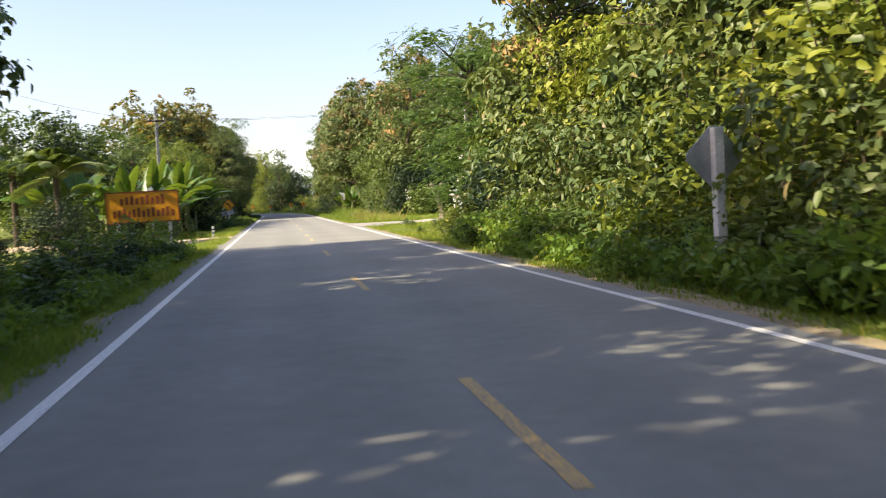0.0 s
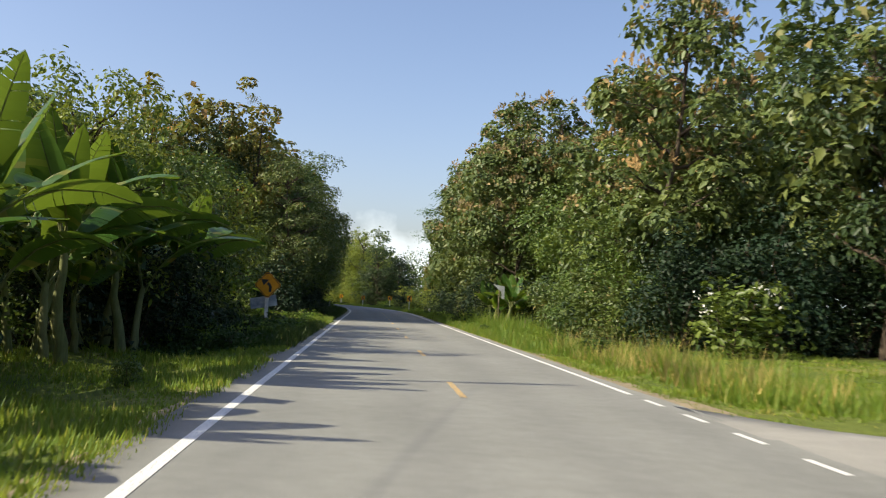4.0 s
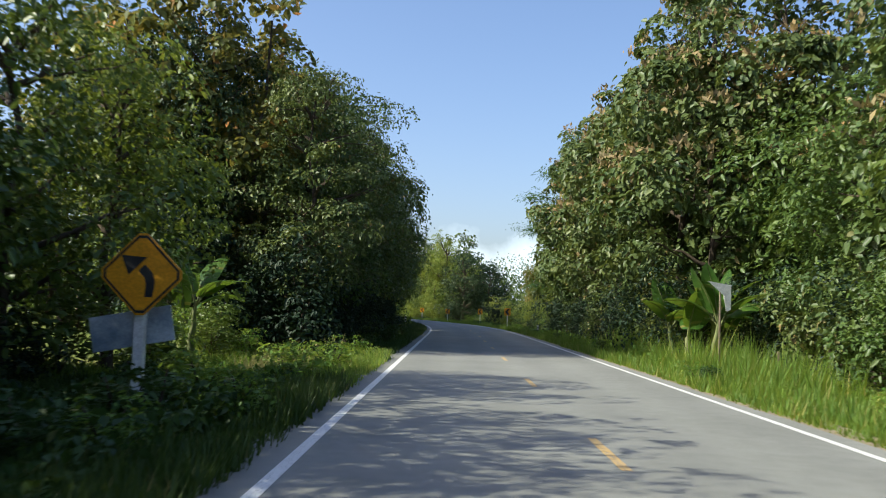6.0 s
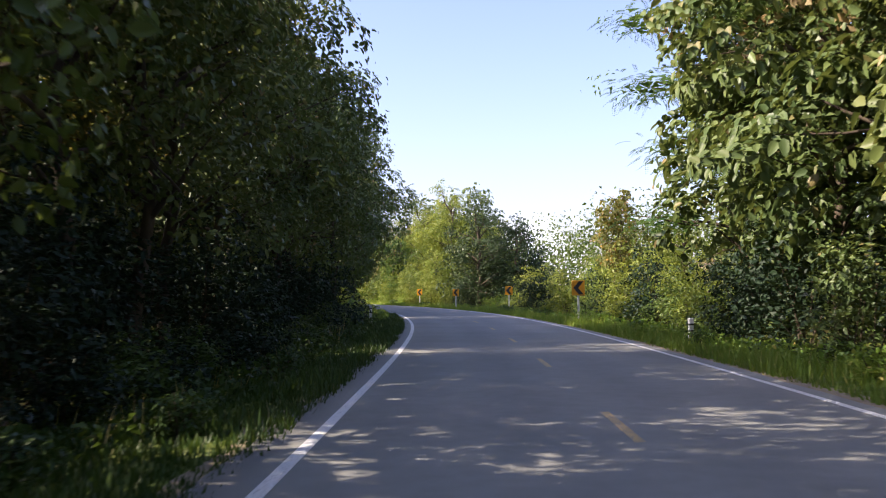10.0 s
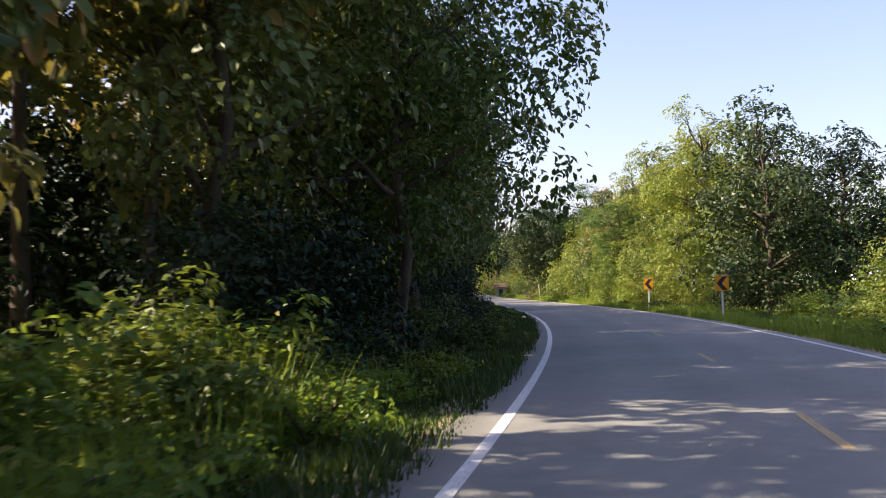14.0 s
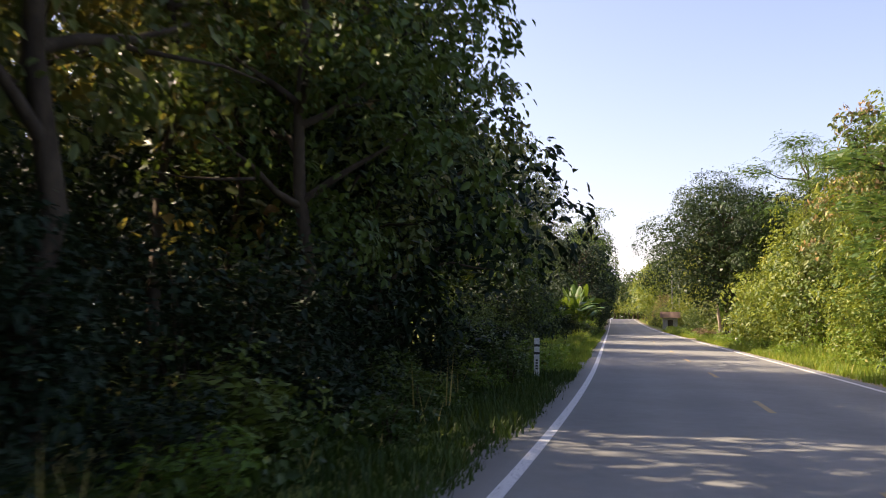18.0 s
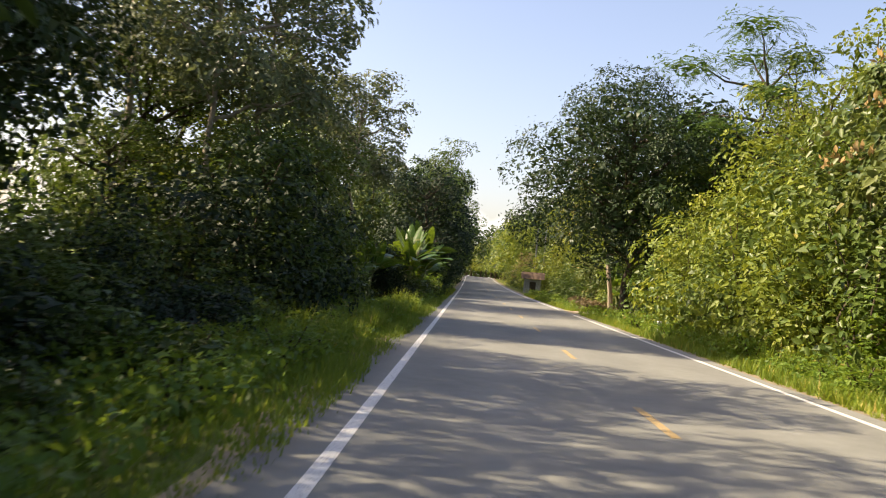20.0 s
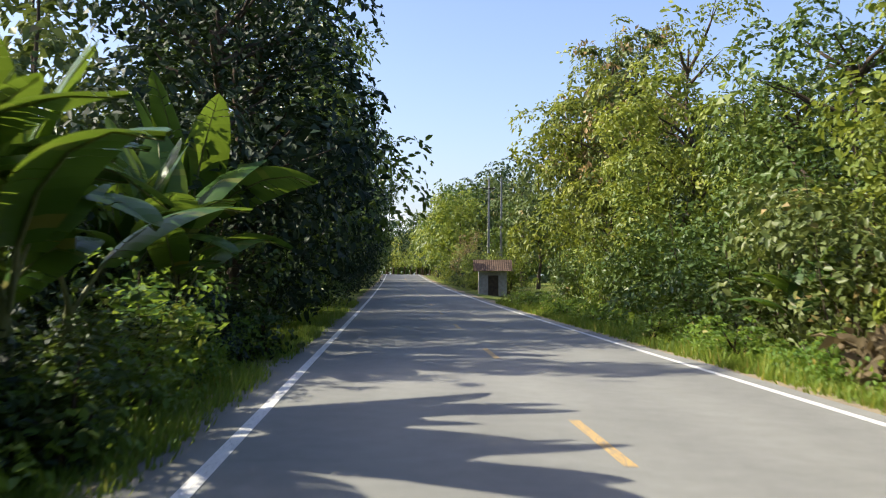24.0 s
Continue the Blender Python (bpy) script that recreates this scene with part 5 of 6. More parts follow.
patch_sheet("driveway", 46.2, 50.4, -3.6, -16, 0.045, M_DIRT, 1.4, "pale sandy driveway beside the road")
patch_sheet("bare_yard", 64.0, 72.0, 15.0, 24.0, 0.03, M_DIRT, 0.0, "bare sandy yard by the blue house", "yard")
for q in range(5):
    tagged(put("line_dash", strip("line_dash", 57.6 + q * 1.9, 58.5 + q * 1.9, 3.02, 3.12, 0.006, step=0.45), M_LINE), "short white dash across the lane mouth", "road marking", group="lane mouth dashes", kind="structure")
corner = [on_road(56.3 + 0.75 * u, 3.07 + 0.9 * u * u, 0.006) for u in np.linspace(0, 1, 6)]
me = mesh_of("corner_line", np.array([p + o * np.array([math.cos(0.9), math.sin(0.9), 0]) * 0.07 for p in corner for o in (-1, 1)]), np.array([(2 * q, 2 * q + 1, 2 * q + 3, 2 * q + 2) for q in range(5)]))
tagged(put("corner_line", me, M_LINE), "white edge line curving into the lane", "road marking", kind="structure")


# ---- signs, posts and poles ----
def root_at(name, s, d, label, category, turn=0.0, z=None, group="", tilt=0.0):
    r = new(name, None)
    r.matrix_basis = at(s, d, z, turn, 1.0, tilt)
    return tagged(r, label, category, group)


def slab_poly(pts, y0, y1, bevel=0.0):
    """An upright plate in the x-z plane between two depths, from its outline."""
    bm = bmesh.new()
    a = [bm.verts.new((x, y0, z)) for x, z in pts]
    b = [bm.verts.new((x, y1, z)) for x, z in pts]
    bm.faces.new(a)
    bm.faces.new(b[::-1])
    for q in range(len(pts)):
        r = (q + 1) % len(pts)
        bm.faces.new((a[r], a[q], b[q], b[r]))
    bmesh.ops.recalc_face_normals(bm, faces=bm.faces)
    return bm


def diamond(cx, cz, r):
    k = r * 0.1
    return [(cx - k, cz - r + k), (cx + k, cz - r + k), (cx + r - k, cz - k), (cx + r - k, cz + k), (cx + k, cz + r - k), (cx - k, cz + r - k), (cx - r + k, cz + k), (cx - r + k, cz - k)]


def ring_plate(outer, inner, y0, y1):
    bm = bmesh.new()
    n = len(outer)
    rows_ = [[bm.verts.new((x, y, z)) for x, z in pts] for y in (y0, y1) for pts in (outer, inner)]
    for q in range(n):
        r = (q + 1) % n
        bm.faces.new((rows_[0][q], rows_[0][r], rows_[1][r], rows_[1][q]))
        bm.faces.new((rows_[2][r], rows_[2][q], rows_[3][q], rows_[3][r]))
        bm.faces.new((rows_[0][r], rows_[0][q], rows_[2][q], rows_[2][r]))
        bm.faces.new((rows_[1][q], rows_[1][r], rows_[3][r], rows_[3][q]))
    bmesh.ops.recalc_face_normals(bm, faces=bm.faces)
    return bm


# back of a warning sign facing the other way
r = root_at("road_sign", 13.0, 4.95, "back of a diamond road sign on a white concrete post", "road sign", 4)
part("post", boxed(-0.075, 0.075, -0.075, 0.075, -0.4, 2.28, 0.015), M_WHITE, r)
part("board", slab_poly(diamond(0, 1.86, 0.5), 0.08, 0.1), M_METAL, r, "grey metal back of the board")
part("bracket", boxed(-0.3, 0.3, 0.075, 0.085, 1.84, 1.89), M_METAL, r)

# curve warning sign with a weathered panel below
r = root_at("warning_sign", 89.2, -5.55, "yellow diamond warning sign with a black left-curving arrow", "road sign", -3)
part("post", boxed(-0.065, 0.065, -0.065, 0.065, -0.4, 2.2, 0.015), M_WHITE, r, "white concrete post with dark streaks")
board = part("board", slab_poly(diamond(0.02, 1.98, 0.56), -0.11, -0.085), M_YELLOW, r)
part("border", ring_plate(diamond(0.02, 1.98, 0.53), diamond(0.02, 1.98, 0.495), -0.117, -0.112), M_BLACK, board)
part("arrow_shaft", slab_poly([(0.17, 1.70), (0.195, 1.88), (0.16, 2.00), (0.06, 2.10), (-0.02, 2.02), (0.06, 1.94), (0.085, 1.86), (0.07, 1.70)], -0.117, -0.111), M_BLACK, board)
part("arrow_head", slab_poly([(-0.24, 2.21), (0.08, 2.19), (-0.14, 1.97)], -0.119, -0.111), M_BLACK, board)
pan = part("panel", boxed(-0.52, 0.54, 0.08, 0.1, 1.1, 1.54, 0.006), M_PANEL, r, "weathered pale blue panel with dark streaks")
pan.matrix_basis = pose(0.1, 0, 0, 0, -11, 0)

# orange-yellow notice board on two posts, with two rows of lettering that cannot be read
r = root_at("notice_board", 34.0, -5.8, "orange-yellow roadside notice board with two rows of red-brown lettering", "road sign", 3)
brd = part("board", boxed(-1.2, 1.2, -0.05, -0.02, 1.3, 2.38, 0.01), M_YELLOW, r)
part("frame", ring_plate([(-1.2, 1.3), (1.2, 1.3), (1.2, 2.38), (-1.2, 2.38)], [(-1.16, 1.34), (1.16, 1.34), (1.16, 2.34), (-1.16, 2.34)], -0.06, -0.05), M_REDBROWN, brd)
for row, (z0, x0, x1, n_) in enumerate(((1.93, -0.75, 0.75, 9), (1.5, -1.0, 1.05, 13))):
    for q in range(n_):
        w = (x1 - x0) / n_
        xa = x0 + q * w
        part("letter_bar", boxed(xa + 0.02, xa + w * 0.72, -0.056, -0.051, z0, z0 + 0.22 + 0.05 * (q * 7 % 3)), M_REDBROWN, brd)
for x in (-0.85, 0.85):
    part("post", boxed(x - 0.06, x + 0.06, -0.01, 0.1, -0.3, 2.3, 0.012), M_WHITE, r)


def chevron(s, d, zc=1.66, turn=-8):
    r = root_at("chevron_sign", s, d, "yellow curve sign with one bold black chevron on a white post", "road sign", turn, group="chevron signs of the bend")
    part("post", boxed(-0.045, 0.045, -0.03, 0.05, -0.4, zc + 0.25, 0.01), M_WHITE, r)
    bd = part("board", boxed(-0.29, 0.29, -0.06, -0.035, zc - 0.34, zc + 0.34, 0.008), M_YELLOW, r)
    part("arrow", slab_poly([(0.02, zc + 0.3), (0.24, zc + 0.3), (0.0, zc), (0.24, zc - 0.3), (0.02, zc - 0.3), (-0.22, zc)], -0.068, -0.061), M_BLACK, bd)
    return r


chevron(168.0, 4.4, 1.66)
chevron(197.4, 5.9, 1.85, -12)
chevron(214.2, 4.8, 1.64, -16)
chevron(231.5, 4.7, 1.6, -20)


def marker(s, d, label, h=0.8, tilt=0.0):
    r = root_at("marker_post", s, d, label, "marker post", 6, group="roadside marker posts", tilt=tilt)
    part("shaft", boxed(-0.07, 0.07, -0.07, 0.07, -0.3, h, 0.012), M_WHITE, r)
    for z0 in (h - 0.22, h - 0.42):
        part("band", boxed(-0.0715, 0.0715, -0.0715, 0.0715, z0, z0 + 0.06), M_BLACK, r, "black painted band")
    return r


marker(55.5, -4.9, "short concrete marker post with dark bands on dry grass", 0.62)
marker(173.6, -5.2, "white roadside marker post with black bands in grass", 0.95)
k_ = marker(245.4, -4.55, "leaning white marker post with black bands and small bars", 1.0, -4)
for q in range(4):
    part("letter_bar", boxed(-0.03, 0.03, -0.073, -0.0705, 0.2 + 0.07 * q, 0.24 + 0.07 * q), M_BLACK, k_)
marker(153.6, 5.4, "pale marker post half hidden in weeds", 0.75)
marker(279.5, 4.6, "small white marker post in tall grass", 0.5)
r = root_at("small_post", 45.4, -5.7, "short yellowish wooden peg by the driveway", "post")
part("shaft", boxed(-0.04, 0.04, -0.04, 0.04, -0.2, 0.36, 0.01), M_WOOD, r)
r = root_at("flag_pole", 51.8, -7.7, "thin grey pole in a white concrete base", "pole")
part("base", boxed(-0.2, 0.2, -0.2, 0.2, -0.1, 0.38, 0.05), M_WHITE, r)
part("pole", boxed(-0.025, 0.025, -0.025, 0.025, 0.38, 3.1), M_METAL, r)
part("lamp_head", boxed(-0.12, 0.12, -0.06, 0.06, 2.6, 3.0, 0.03), M_METAL, r)


def power_pole(s, d, h, label, arm=True, lamp=False, turn=0.0):
    r = root_at("power_pole", s, d, label, "power pole", turn, group="power poles")
    bm = bmesh.new()
    rings = []
    for z0, w in ((-0.5, 0.13), (0.0, 0.125), (h * 0.5, 0.1), (h, 0.075)):
        rings.append([bm.verts.new((x * w, y * w, z0)) for x, y in ((-1, -0.8), (-0.8, -1), (0.8, -1), (1, -0.8), (1, 0.8), (0.8, 1), (-0.8, 1), (-1, 0.8))])
    for a_, b_ in zip(rings, rings[1:]):
        for q in range(8):
            bm.faces.new((a_[q], a_[(q + 1) % 8], b_[(q + 1) % 8], b_[q]))
    bm.faces.new(rings[-1])
    part("shaft", bm, M_POLE, r)
    if arm:
        a_ = part("crossarm", boxed(-0.55, 0.55, -0.16, -0.08, h - 1.05, h - 0.95, 0.01), M_DARKWOOD, r)
        for x in (-0.48, 0.0, 0.48):
            part("insulator", boxed(x - 0.04, x + 0.04, -0.16, -0.08, h - 0.95, h - 0.8, 0.02), M_WHITE, a_)
        part("brace", boxed(-0.03, 0.03, -0.14, -0.1, -0.45, 0.45, 0.0, pose(0.25, 0, h - 1.25, 0, 55, 0)), M_METAL, r)
    if lamp:
        part("lamp_arm", boxed(-0.55, 0.0, -0.13, -0.1, 4.33, 4.37), M_METAL, r)
        bm = bmesh.new()
        bmesh.ops.create_uvsphere(bm, u_segments=14, v_segments=8, radius=0.2, matrix=Matrix.Translation((-0.55, -0.12, 4.2)) @ Matrix.Diagonal((1, 1, 1.15, 1)))
        part("lamp_globe", bm, M_WHITE, r)
        part("clamp", boxed(-0.12, 0.12, -0.12, 0.12, 2.7, 3.0, 0.02), M_DARKWOOD, r, "wrapped wires at the pole")
        part("stay", boxed(-0.02, 0.02, -0.02, 0.02, -0.8, 0.8, 0.0, pose(0.35, 0, 5.0, 0, 35, 0)), M_METAL, r)
    return r


power_pole(68.7, 12.8, 10.0, "tall grey concrete power pole with a crossarm and white lamp", True, True, 10)
power_pole(66.5, -8.85, 8.8, "tall grey concrete power pole among banana plants", True, False, 10)
power_pole(385.0, 7.2, 10.8, "distant double power pole with a crossarm")
power_pole(385.0, 8.4, 10.8, "distant double power pole with a crossarm", False)


def cable(p, q, sag, label):
    u = np.linspace(0, 1, 20)[:, None]
    path = np.array(p)[None] * (1 - u) + np.array(q)[None] * u
    path[:, 2] -= sag * 4 * (u * (1 - u))[:, 0]
    ob = put("power_cable", tubes_mesh("power_cable", [(path, np.full(20, 0.007))], 4), M_BLACK)
    return tagged(ob, label, "cable")


for x in (-0.45, 0.45):
    a_, b_ = on_road(66.5 + x, -9.4), on_road(62.0 + x, 9.6)
    cable((a_[0], a_[1], 7.75), (b_[0], b_[1], 7.5), 0.35, "thin black power cable across the road")
a_, b_ = on_road(66.5, -9.4), on_road(20, -16)
cable((a_[0], a_[1], 7.7), (b_[0], b_[1], 8.0), 0.8, "thin black power cable beside the road")

# ---- the clearing with the hut ----
# hut: two tiers of rusty sheet on posts with a bench
r = root_at("field_hut", 71.4, 14.4, "small open bamboo-post hut with a two-tier rusty sheet roof", "hut", -18)


def sheet_roof(x0, x1, y0, z0, y1, z1, waves=22, t=0.02, deep=0.018):
    """Corrugated sheet sloping from (y0, z0) up to (y1, z1)."""
    bm = bmesh.new()
    n = waves * 4
    top, low = [], []
    for q in range(n + 1):
        x = x0 + (x1 - x0) * q / n
        dz = deep * math.sin(q * math.pi / 2)
        top.append([bm.verts.new((x, y0, z0 + dz)), bm.verts.new((x, y1, z1 + dz))])
        low.append([bm.verts.new((x, y0, z0 + dz - t)), bm.verts.new((x, y1, z1 + dz - t))])
    for q in range(n):
        bm.faces.new((top[q][0], top[q + 1][0], top[q + 1][1], top[q][1]))
        bm.faces.new((low[q][1], low[q + 1][1], low[q + 1][0], low[q][0]))
        bm.faces.new((top[q][0], low[q][0], low[q + 1][0], top[q + 1][0]))
    bmesh.ops.recalc_face_normals(bm, faces=bm.faces)
    return bm


for q in range(5):
    x0 = -1.8 + q * 0.72
    part("roof_sheet", sheet_roof(x0, x0 + 0.74, -0.95, 1.95 + 0.008 * q, 0.05, 3.15 + 0.008 * q, 5, 0.02, 0.007), M_RUST, r)
    part("roof_sheet", sheet_roof(x0, x0 + 0.74, 1.0, 1.95 + 0.008 * q, 0.02, 3.14 + 0.008 * q, 5, 0.02, 0.007), M_RUST, r)
for q in range(6):
    x0 = -2.3 + q * 0.76
    dip = 0.05 if q in (0, 5) else 0.0
    part("eave_sheet", sheet_roof(x0, x0 + 0.78, -1.62, 1.44 - dip + 0.008 * (q % 3), -0.85, 1.93 - dip + 0.008 * (q % 3), 5, 0.02, 0.007), M_RUST, r, "paler rusty eave sheet")
for x in (-1.72, 1.76):
    part("gable", slab_poly([(-0.92, 1.92), (0.92, 1.92), (0.0, 3.06)], -0.02, 0.02), M_DARKWOOD, r).matrix_basis = pose(x, 0, 0, 0, 0, 90)
    part("barge_board", boxed(-0.04, 0.04, -0.03, 0.03, -0.85, 0.85, 0.008, pose(x + math.copysign(0.05, x), -0.48, 2.5, -40, 0, 0)), M_WOOD, r)
part("ridge_cap", boxed(-1.85, 1.88, -0.09, 0.1, 3.15, 3.2, 0.02), M_RUST, r)
for x in (-1.25, -0.85, 0.85, 1.25):
    for y in (-1.2, 0.85):
        part("post", boxed(x - 0.055, x + 0.055, y - 0.055, y + 0.055, -0.2, 1.98 if y > 0 else 1.62, 0.015, pose(0, 0, 0, 0, 1.5 * math.sin(9 * x), 0)), M_BAMBOO, r)
part("floor_boards", boxed(-1.3, 1.3, -1.3, 0.95, 0.66, 0.74, 0.01), M_DARKWOOD, r)
for z0 in (0.32, 0.98):
    part("rail", boxed(-1.3, -0.8, -1.3, -1.25, z0, z0 + 0.06, 0.01), M_BAMBOO, r)
    part("rail", boxed(0.8, 1.3, -1.3, -1.25, z0, z0 + 0.06, 0.01), M_BAMBOO, r)
    part("rail", boxed(-1.3, 1.3, 0.91, 0.95, z0 + 0.1, z0 + 0.17, 0.01), M_WOOD, r)
part("white_board", boxed(-0.75, 0.1, 0.86, 0.89, 0.85, 1.5), M_WHITE, r)
part("blue_panel", boxed(0.3, 0.95, 0.86, 0.89, 0.8, 1.4), M_BLUE, r)

# blue house with a red roof
r = root_at("blue_house", 80.5, 25.8, "blue-painted house with a red pitched roof", "house", -6)
part("wall_front", boxed(-4.3, 4.3, -2.6, -2.45, -0.2, 3.3, 0.01), M_BLUE, r)
part("wall_side", boxed(-4.3, -4.15, -2.45, 3.0, -0.2, 3.3, 0.01), M_BLUE, r)
part("wall_side", boxed(4.15, 4.3, -2.45, 3.0, -0.2, 3.3, 0.01), M_BLUE, r)
part("wall_back", boxed(-4.15, 4.15, 2.85, 3.0, -0.2, 3.3, 0.01), M_BLUE, r)
for q in range(9):
    x0 = -4.9 + q * 1.08
    part("roof_sheet", sheet_roof(x0, x0 + 1.1, -3.3, 3.2 + 0.005 * q, 0.2, 4.45 + 0.005 * q, 7), M_REDROOF, r)
    part("roof_sheet", sheet_roof(x0, x0 + 1.1, 3.6, 3.2 + 0.005 * q, 0.15, 4.44 + 0.005 * q, 7), M_REDROOF, r)
part("canopy", boxed(-1.9, 1.2, -3.5, -2.6, 2.6, 2.7, 0.02), M_BLUE2, r, "pale blue awning")
# dark plate on the wall; its colour stands for the shade indoors
wnd = part("window", boxed(-1.4, 0.4, -2.63, -2.6, 1.45, 2.4), M_DARKWOOD, r, "window drawn as a dark plate for its shaded inside")
part("window_frame", ring_plate([(-1.48, 1.37), (0.48, 1.37), (0.48, 2.48), (-1.48, 2.48)], [(-1.4, 1.45), (0.4, 1.45), (0.4, 2.4), (-1.4, 2.4)], -2.66, -2.6), M_BLUE2, wnd)

# lopped stump with a white post beside it
M_STUMP = rough_mat("peeling_bark", (0.055, 0.042, 0.032), (0.36, 0.31, 0.25), 3.2, 0.9, 22.0, 0.2, strength=0.9, stretch=(1, 1, 0.45))
rs = np.random.RandomState(3)
r = root_at("lopped_trunk", 56.9, 8.4, "lopped pale tree trunk with two cut prongs", "stump", 0)
stem = np.array([(0.24, 0, -0.2), (0.2, 0, 0.1), (0.17, 0, 0.5), (0.08, 0.02, 0.95), (-0.02, 0, 1.35), (-0.08, 0, 1.65)])
v1, f1 = tube_arrays(stem, [0.27, 0.2, 0.17, 0.16, 0.17, 0.19], 14)
v2, f2 = tube_arrays(np.array([(-0.12, 0, 1.55), (-0.24, 0, 1.85), (-0.3, 0.02, 2.05), (-0.4, 0.02, 2.25)]), [0.16, 0.14, 0.13, 0.09], 12)
v3, f3 = tube_arrays(np.array([(-0.04, 0, 1.55), (0.1, 0, 1.8), (0.2, 0, 2.0), (0.24, 0, 2.2)]), [0.16, 0.14, 0.12, 0.1], 12)
for nm, vv, ff in (("trunk", v1, f1), ("prong", v2, f2), ("prong", v3, f3)):
    top = len(vv) - (14 if nm == "trunk" else 12)
    vv = vv + rs.normal(size=vv.shape) * 0.024
    me = bpy.data.meshes.new(nm)
    me.from_pydata([tuple(q) for q in vv], [], [tuple(q) for q in ff] + [tuple(range(top, len(vv)))])
    put(nm, me, M_STUMP, r)
r = root_at("white_post", 61.9, 10.7, "pair of white posts with a small green sign", "sign post", -12)
part("shaft", boxed(-0.13, 0.13, -0.08, 0.08, -0.2, 2.98, 0.012), M_WHITE, r)
part("short_post", boxed(-0.42, -0.24, 0.02, 0.14, -0.2, 1.75, 0.012), M_WHITE, r)
part("meter_box", boxed(0.16, 0.38, -0.1, 0.06, 2.35, 2.85, 0.015), M_WHITE, r, "small white box near the post's top")
sg = part("sign_plate", boxed(-0.66, -0.02, -0.12, -0.085, 1.62, 2.2, 0.006), M_WHITE, r, "white plate with a green panel")
part("green_panel", boxed(-0.5, -0.06, -0.13, -0.121, 1.72, 2.16), M_SIGNGREEN, sg)
for q in range(3):
    part("bar", boxed(-0.44 + 0.12 * q, -0.36 + 0.12 * q, -0.136, -0.131, 1.8 + 0.05 * q, 2.06 - 0.04 * q), M_WHITE, sg)
# fence of pale posts with rails
r = root_at("yard_fence", 54.4, 13.0, "old fence of pale posts with thin wooden rails", "fence", 12)
xs = [-3.6, -2.4, -1.6, -0.7, 0.4, 1.5, 2.8]
for q, y in enumerate(xs):
    part("post", boxed(-0.065, 0.065, y - 0.065, y + 0.065, -0.2, 1.22 + 0.08 * math.sin(q * 2.1), 0.015, pose(0, 0, 0, 2 * math.sin(q * 1.7), 2 * math.cos(q * 2.3), 0)), M_CONCRETE, r)
    if q:
        part("rail", boxed(-0.03, 0.03, xs[q - 1], y, 1.0 + 0.06 * math.sin(q), 1.06 + 0.06 * math.sin(q), 0.01), M_WOOD, r)
r = root_at("work_table", 52.6, 14.4, "low grey table with boards stacked on it", "table", 15)
part("tabletop", boxed(-0.5, 0.5, -1.1, 1.1, 0.68, 0.76, 0.015), M_METAL, r)
for x in (-0.42, 0.42):
    for y in (-0.95, 0.95):
        part("leg", boxed(x - 0.05, x + 0.05, y - 0.05, y + 0.05, -0.1, 0.68, 0.01), M_WOOD, r)
part("board_stack", boxed(-0.35, 0.35, -0.8, 0.6, 0.764, 0.9, 0.02), M_WOOD, r)
for q, (s, d) in enumerate(((55.4, 14.3), (51.0, 15.2))):
    r = root_at("crate", s, d, "grey weathered crate behind the fence", "crate", 20 * q)
    part("box", boxed(-0.45, 0.45, -0.5, 0.5, -0.05, 0.6 + 0.1 * q, 0.02), M_CONCRETE, r)
    part("lid", boxed(-0.48, 0.48, -0.53, 0.53, 0.604 + 0.1 * q, 0.65 + 0.1 * q, 0.015), M_WOOD, r)


def lathe(profile, sides=16):
    bm = bmesh.new()
    rings = [[bm.verts.new((rad * math.cos(6.2832 * q / sides), rad * math.sin(6.2832 * q / sides), z)) for q in range(sides)] for rad, z in profile]
    for a_, b_ in zip(rings, rings[1:]):
        for q in range(sides):
            bm.faces.new((a_[q], a_[(q + 1) % sides], b_[(q + 1) % sides], b_[q]))
    bm.faces.new(rings[-1])
    bmesh.ops.recalc_face_normals(bm, faces=bm.faces)
    return bm


r = root_at("planter", 64.2, 13.8, "round pale concrete planter on the grass", "planter")
part("ring", lathe([(0.33, -0.1), (0.34, 0.1), (0.36, 0.6), (0.4, 0.64), (0.4, 0.72), (0.33, 0.72), (0.32, 0.6)]), M_CONCRETE, r)
part("soil", lathe([(0.318, 0.5), (0.318, 0.6)]), M_DIRT, r)
# culvert pipe mouth by the lane, coloured dark for the hole's shade
r = root_at("culvert", 54.1, 5.0, "dark culvert mouth in the grass bank", "culvert", 100)
part("headwall", boxed(-0.6, 0.6, -0.06, 0.06, -0.35, 0.08, 0.02), M_DARKWOOD, r)
part("pipe", lathe([(0.26, -0.6), (0.26, 0.3), (0.21, 0.3), (0.21, 0.1)]), M_BLACK, r).matrix_basis = pose(0, 0, -0.12, 90, 0, 0)
# pale cloth on a stick in the grass
r = root_at("white_flag", 104.5, 5.9, "white cloth tied to a thin wooden stick", "flag", 5)
part("stick", boxed(-0.025, 0.025, -0.025, 0.025, -0.2, 2.75, 0.008), M_WOOD, r)
bm = slab_poly([(-0.38, 2.8), (0.3, 2.7), (0.3, 2.0), (0.16, 1.95), (0.1, 2.4)], -0.04, -0.028)
part("cloth", bm, M_WHITE, r)
r = root_at("fence_post", 104.0, 7.4, "thin pale post in the grass", "post")
part("shaft", boxed(-0.035, 0.035, -0.035, 0.035, -0.2, 0.95, 0.01), M_WOOD, r)
# grey-roofed shed behind the bend's bushes
r = root_at("field_shed", 173.0, 14.0, "low shed with a weathered grey roof", "shed", -10)
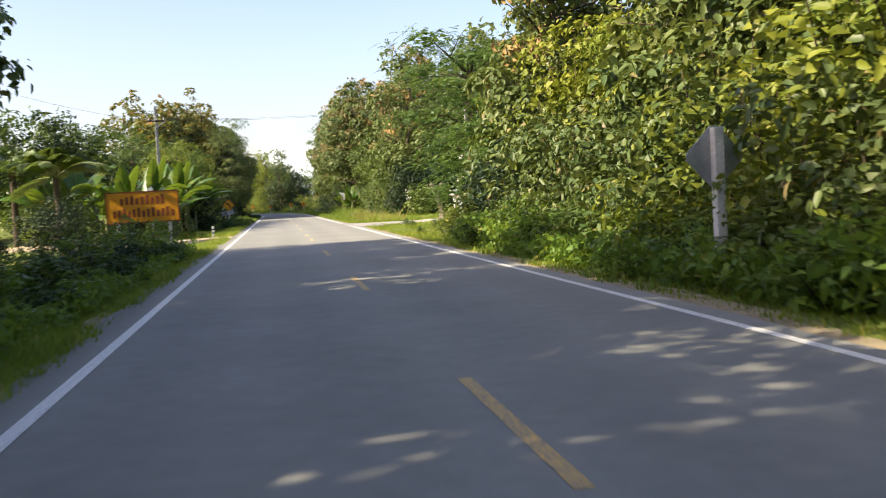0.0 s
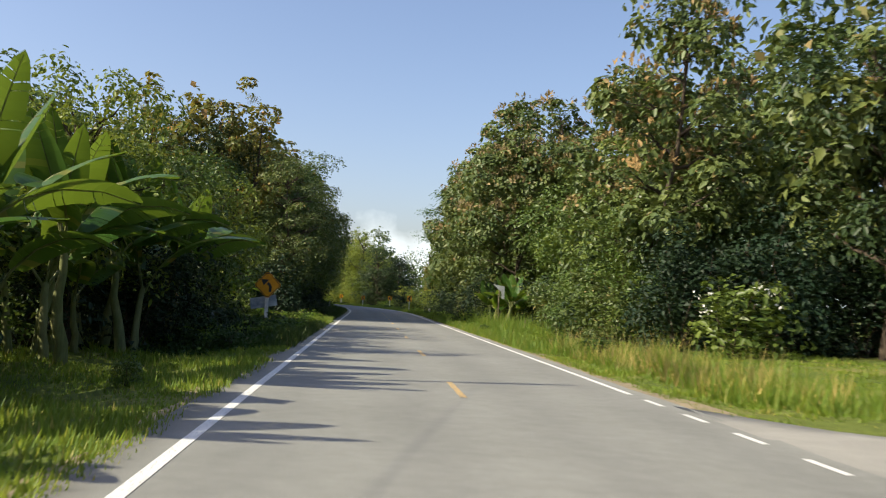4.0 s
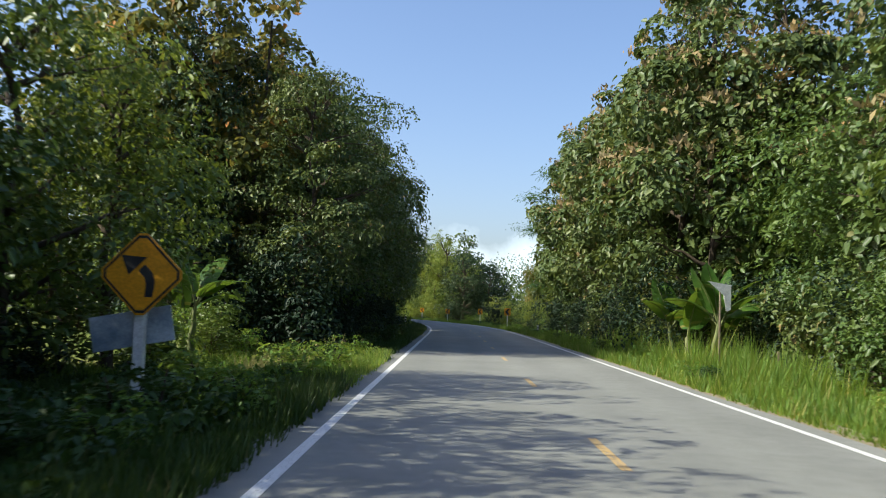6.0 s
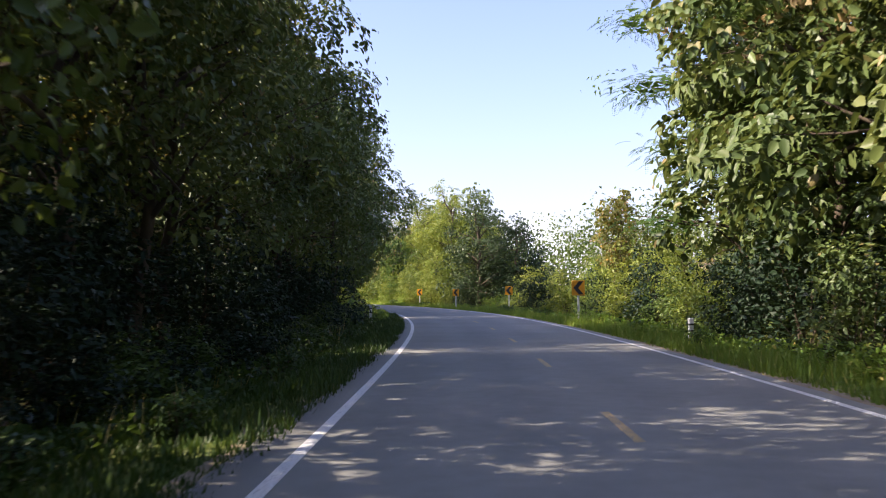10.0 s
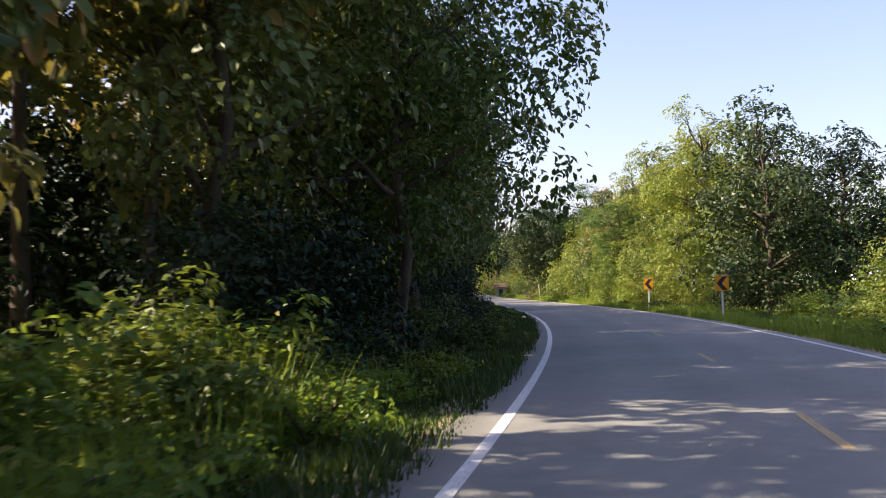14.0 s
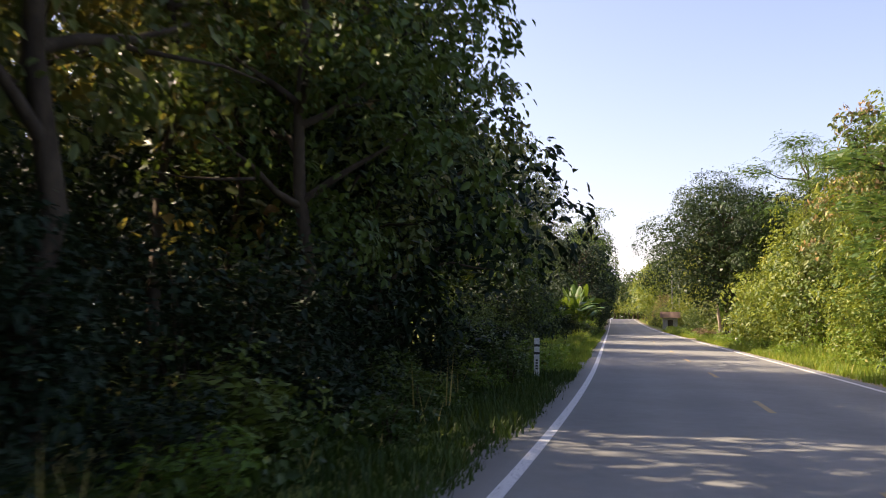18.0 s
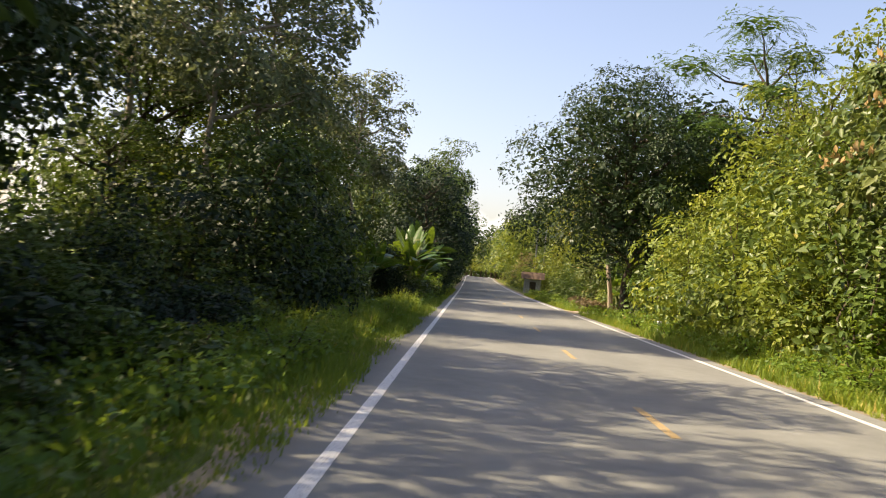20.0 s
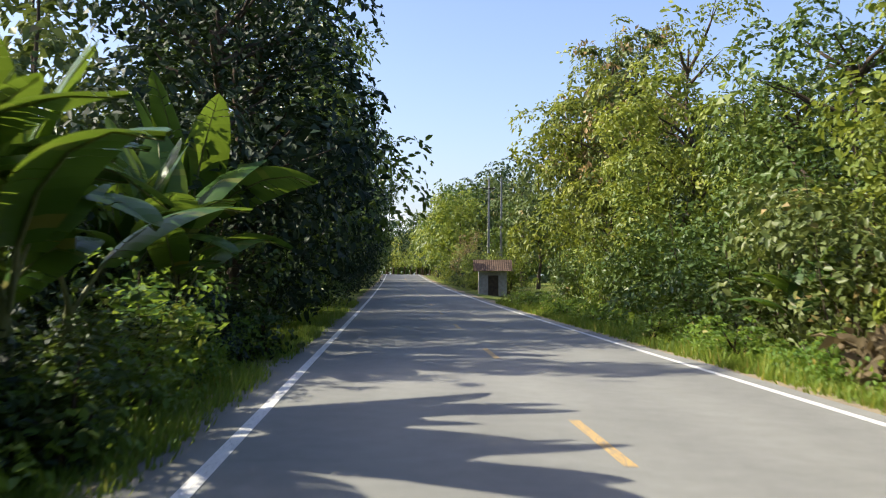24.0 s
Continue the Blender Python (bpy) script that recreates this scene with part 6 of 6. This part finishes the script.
for q in range(4):
    part("roof_sheet", sheet_roof(-2.2 + 1.1 * q, -1.08 + 1.1 * q, -1.6, 2.35 + 0.005 * q, 1.6, 3.0 + 0.005 * q, 6), M_WOOD, r)
for x in (-2.0, 2.0):
    for y in (-1.4, 1.4):
        part("post", boxed(x - 0.07, x + 0.07, y - 0.07, y + 0.07, -0.3, 2.36 + 0.2 * (y + 1.4), 0.01), M_WOOD, r)
part("back_wall", boxed(-2.0, 2.0, 1.34, 1.4, 0.0, 2.6), M_DARKWOOD, r)
# white stone at the road's edge
bm = bmesh.new()
bmesh.ops.create_icosphere(bm, subdivisions=3, radius=0.085, matrix=Matrix.Diagonal((1.2, 0.9, 0.8, 1)))
for v in bm.verts:
    v.co *= 1 + 0.18 * noise.noise(v.co * 9)
r = root_at("white_stone", 218.0, -3.85, "white painted stone on the road's edge", "stone", 0, 0.06)
part("stone", bm, M_WHITE, r)

# ---- last stretch: yard under the shade tree ----
for q, (s, d, h, tx, ty) in enumerate(((300.6, 6.0, 3.1, -0.35, 0.0), (301.4, 6.75, 2.2, 0.28, 0.1))):
    r = root_at("cut_trunk", s, d, "pale cut tree trunk beside the driveway", "stump")
    vv, ff = tube_arrays(np.array([(0, 0, -0.2), (0.02, 0, 0.2), (tx * 0.3, ty, h * 0.5), (tx * 0.8, ty, h * 0.85), (tx, ty, h)]), [0.24, 0.17, 0.14, 0.12, 0.1], 10)
    vv = vv + rs.normal(size=vv.shape) * 0.01
    me = bpy.data.meshes.new("trunk")
    me.from_pydata([tuple(p) for p in vv], [], [tuple(p) for p in ff] + [tuple(range(len(vv) - 10, len(vv)))])
    put("trunk", me, M_PALEBARK, r)
leaf_belt("dead_brush", np.random.RandomState(9), 4600, 301.8, 309, 4.5, 6.9, 0.75, 0.26, M_DEAD, "heap of dry brown cut branches", "brush")
r = root_at("brick_house", 305.5, 17.0, "orange brick wall of a house in the shade", "house", -8)
n_ = 0
for row in range(12):
    for col in range(9):
        x0 = -1.6 + col * 0.36 + (0.18 if row % 2 else 0)
        part("brick", boxed(x0, x0 + 0.345, -0.08, 0.08, row * 0.2, row * 0.2 + 0.185), M_BRICK, r)
part("mortar_core", boxed(-1.6, 1.8, -0.07, 0.07, -0.2, 2.4), M_CONCRETE, r)
part("roof", boxed(-2.2, 2.4, -0.6, 3.2, 2.45, 2.55, 0.02), M_RUST, r)
# roadside hut further on
r = root_at("roadside_hut", 370.0, 6.0, "small roadside hut with a dull brown roof", "hut", -4)
part("wall_front", boxed(-1.1, 1.1, -1.0, -0.92, 0.0, 1.9, 0.01), M_CONCRETE, r)
part("wall_side", boxed(-1.1, -1.02, -0.92, 1.2, 0.0, 1.9, 0.01), M_CONCRETE, r)
part("wall_side", boxed(1.02, 1.1, -0.92, 1.2, 0.0, 1.9, 0.01), M_CONCRETE, r)
# the wall is closed here: a dark plate carries the doorway's shade
part("doorway", boxed(-0.35, 0.45, -1.02, -1.001, 0.0, 1.6), M_DARKWOOD, r, "doorway drawn as a dark plate for its shaded inside")
for q in range(3):
    x0 = -1.5 + q * 1.0
    part("roof_sheet", sheet_roof(x0, x0 + 1.02, -1.5, 1.95 + 0.005 * q, 0.2, 2.85 + 0.005 * q, 6), M_OLDROOF, r)
    part("roof_sheet", sheet_roof(x0, x0 + 1.02, 1.7, 1.95 + 0.005 * q, 0.15, 2.84 + 0.005 * q, 6), M_OLDROOF, r)
r = root_at("fence_post", 299.4, 9.9, "pale post by the driveway", "post")
part("shaft", boxed(-0.06, 0.06, -0.06, 0.06, -0.2, 1.5, 0.012), M_CONCRETE, r)
leaf_belt("dead_brush", np.random.RandomState(10), 1500, 35.5, 38.5, 6.2, 7.8, 0.7, 0.2, M_DEAD, "dry brown creeper and dead branches on the verge", "brush")
# dark patch on the lane
tagged(put("tar_patch", strip("tar_patch", 49.85, 50.25, -2.1, -1.2, 0.004, step=0.1, wobble0=0.05, wobble1=0.05), M_DARKPATCH), "dark patch on the asphalt", "road patch", kind="structure")
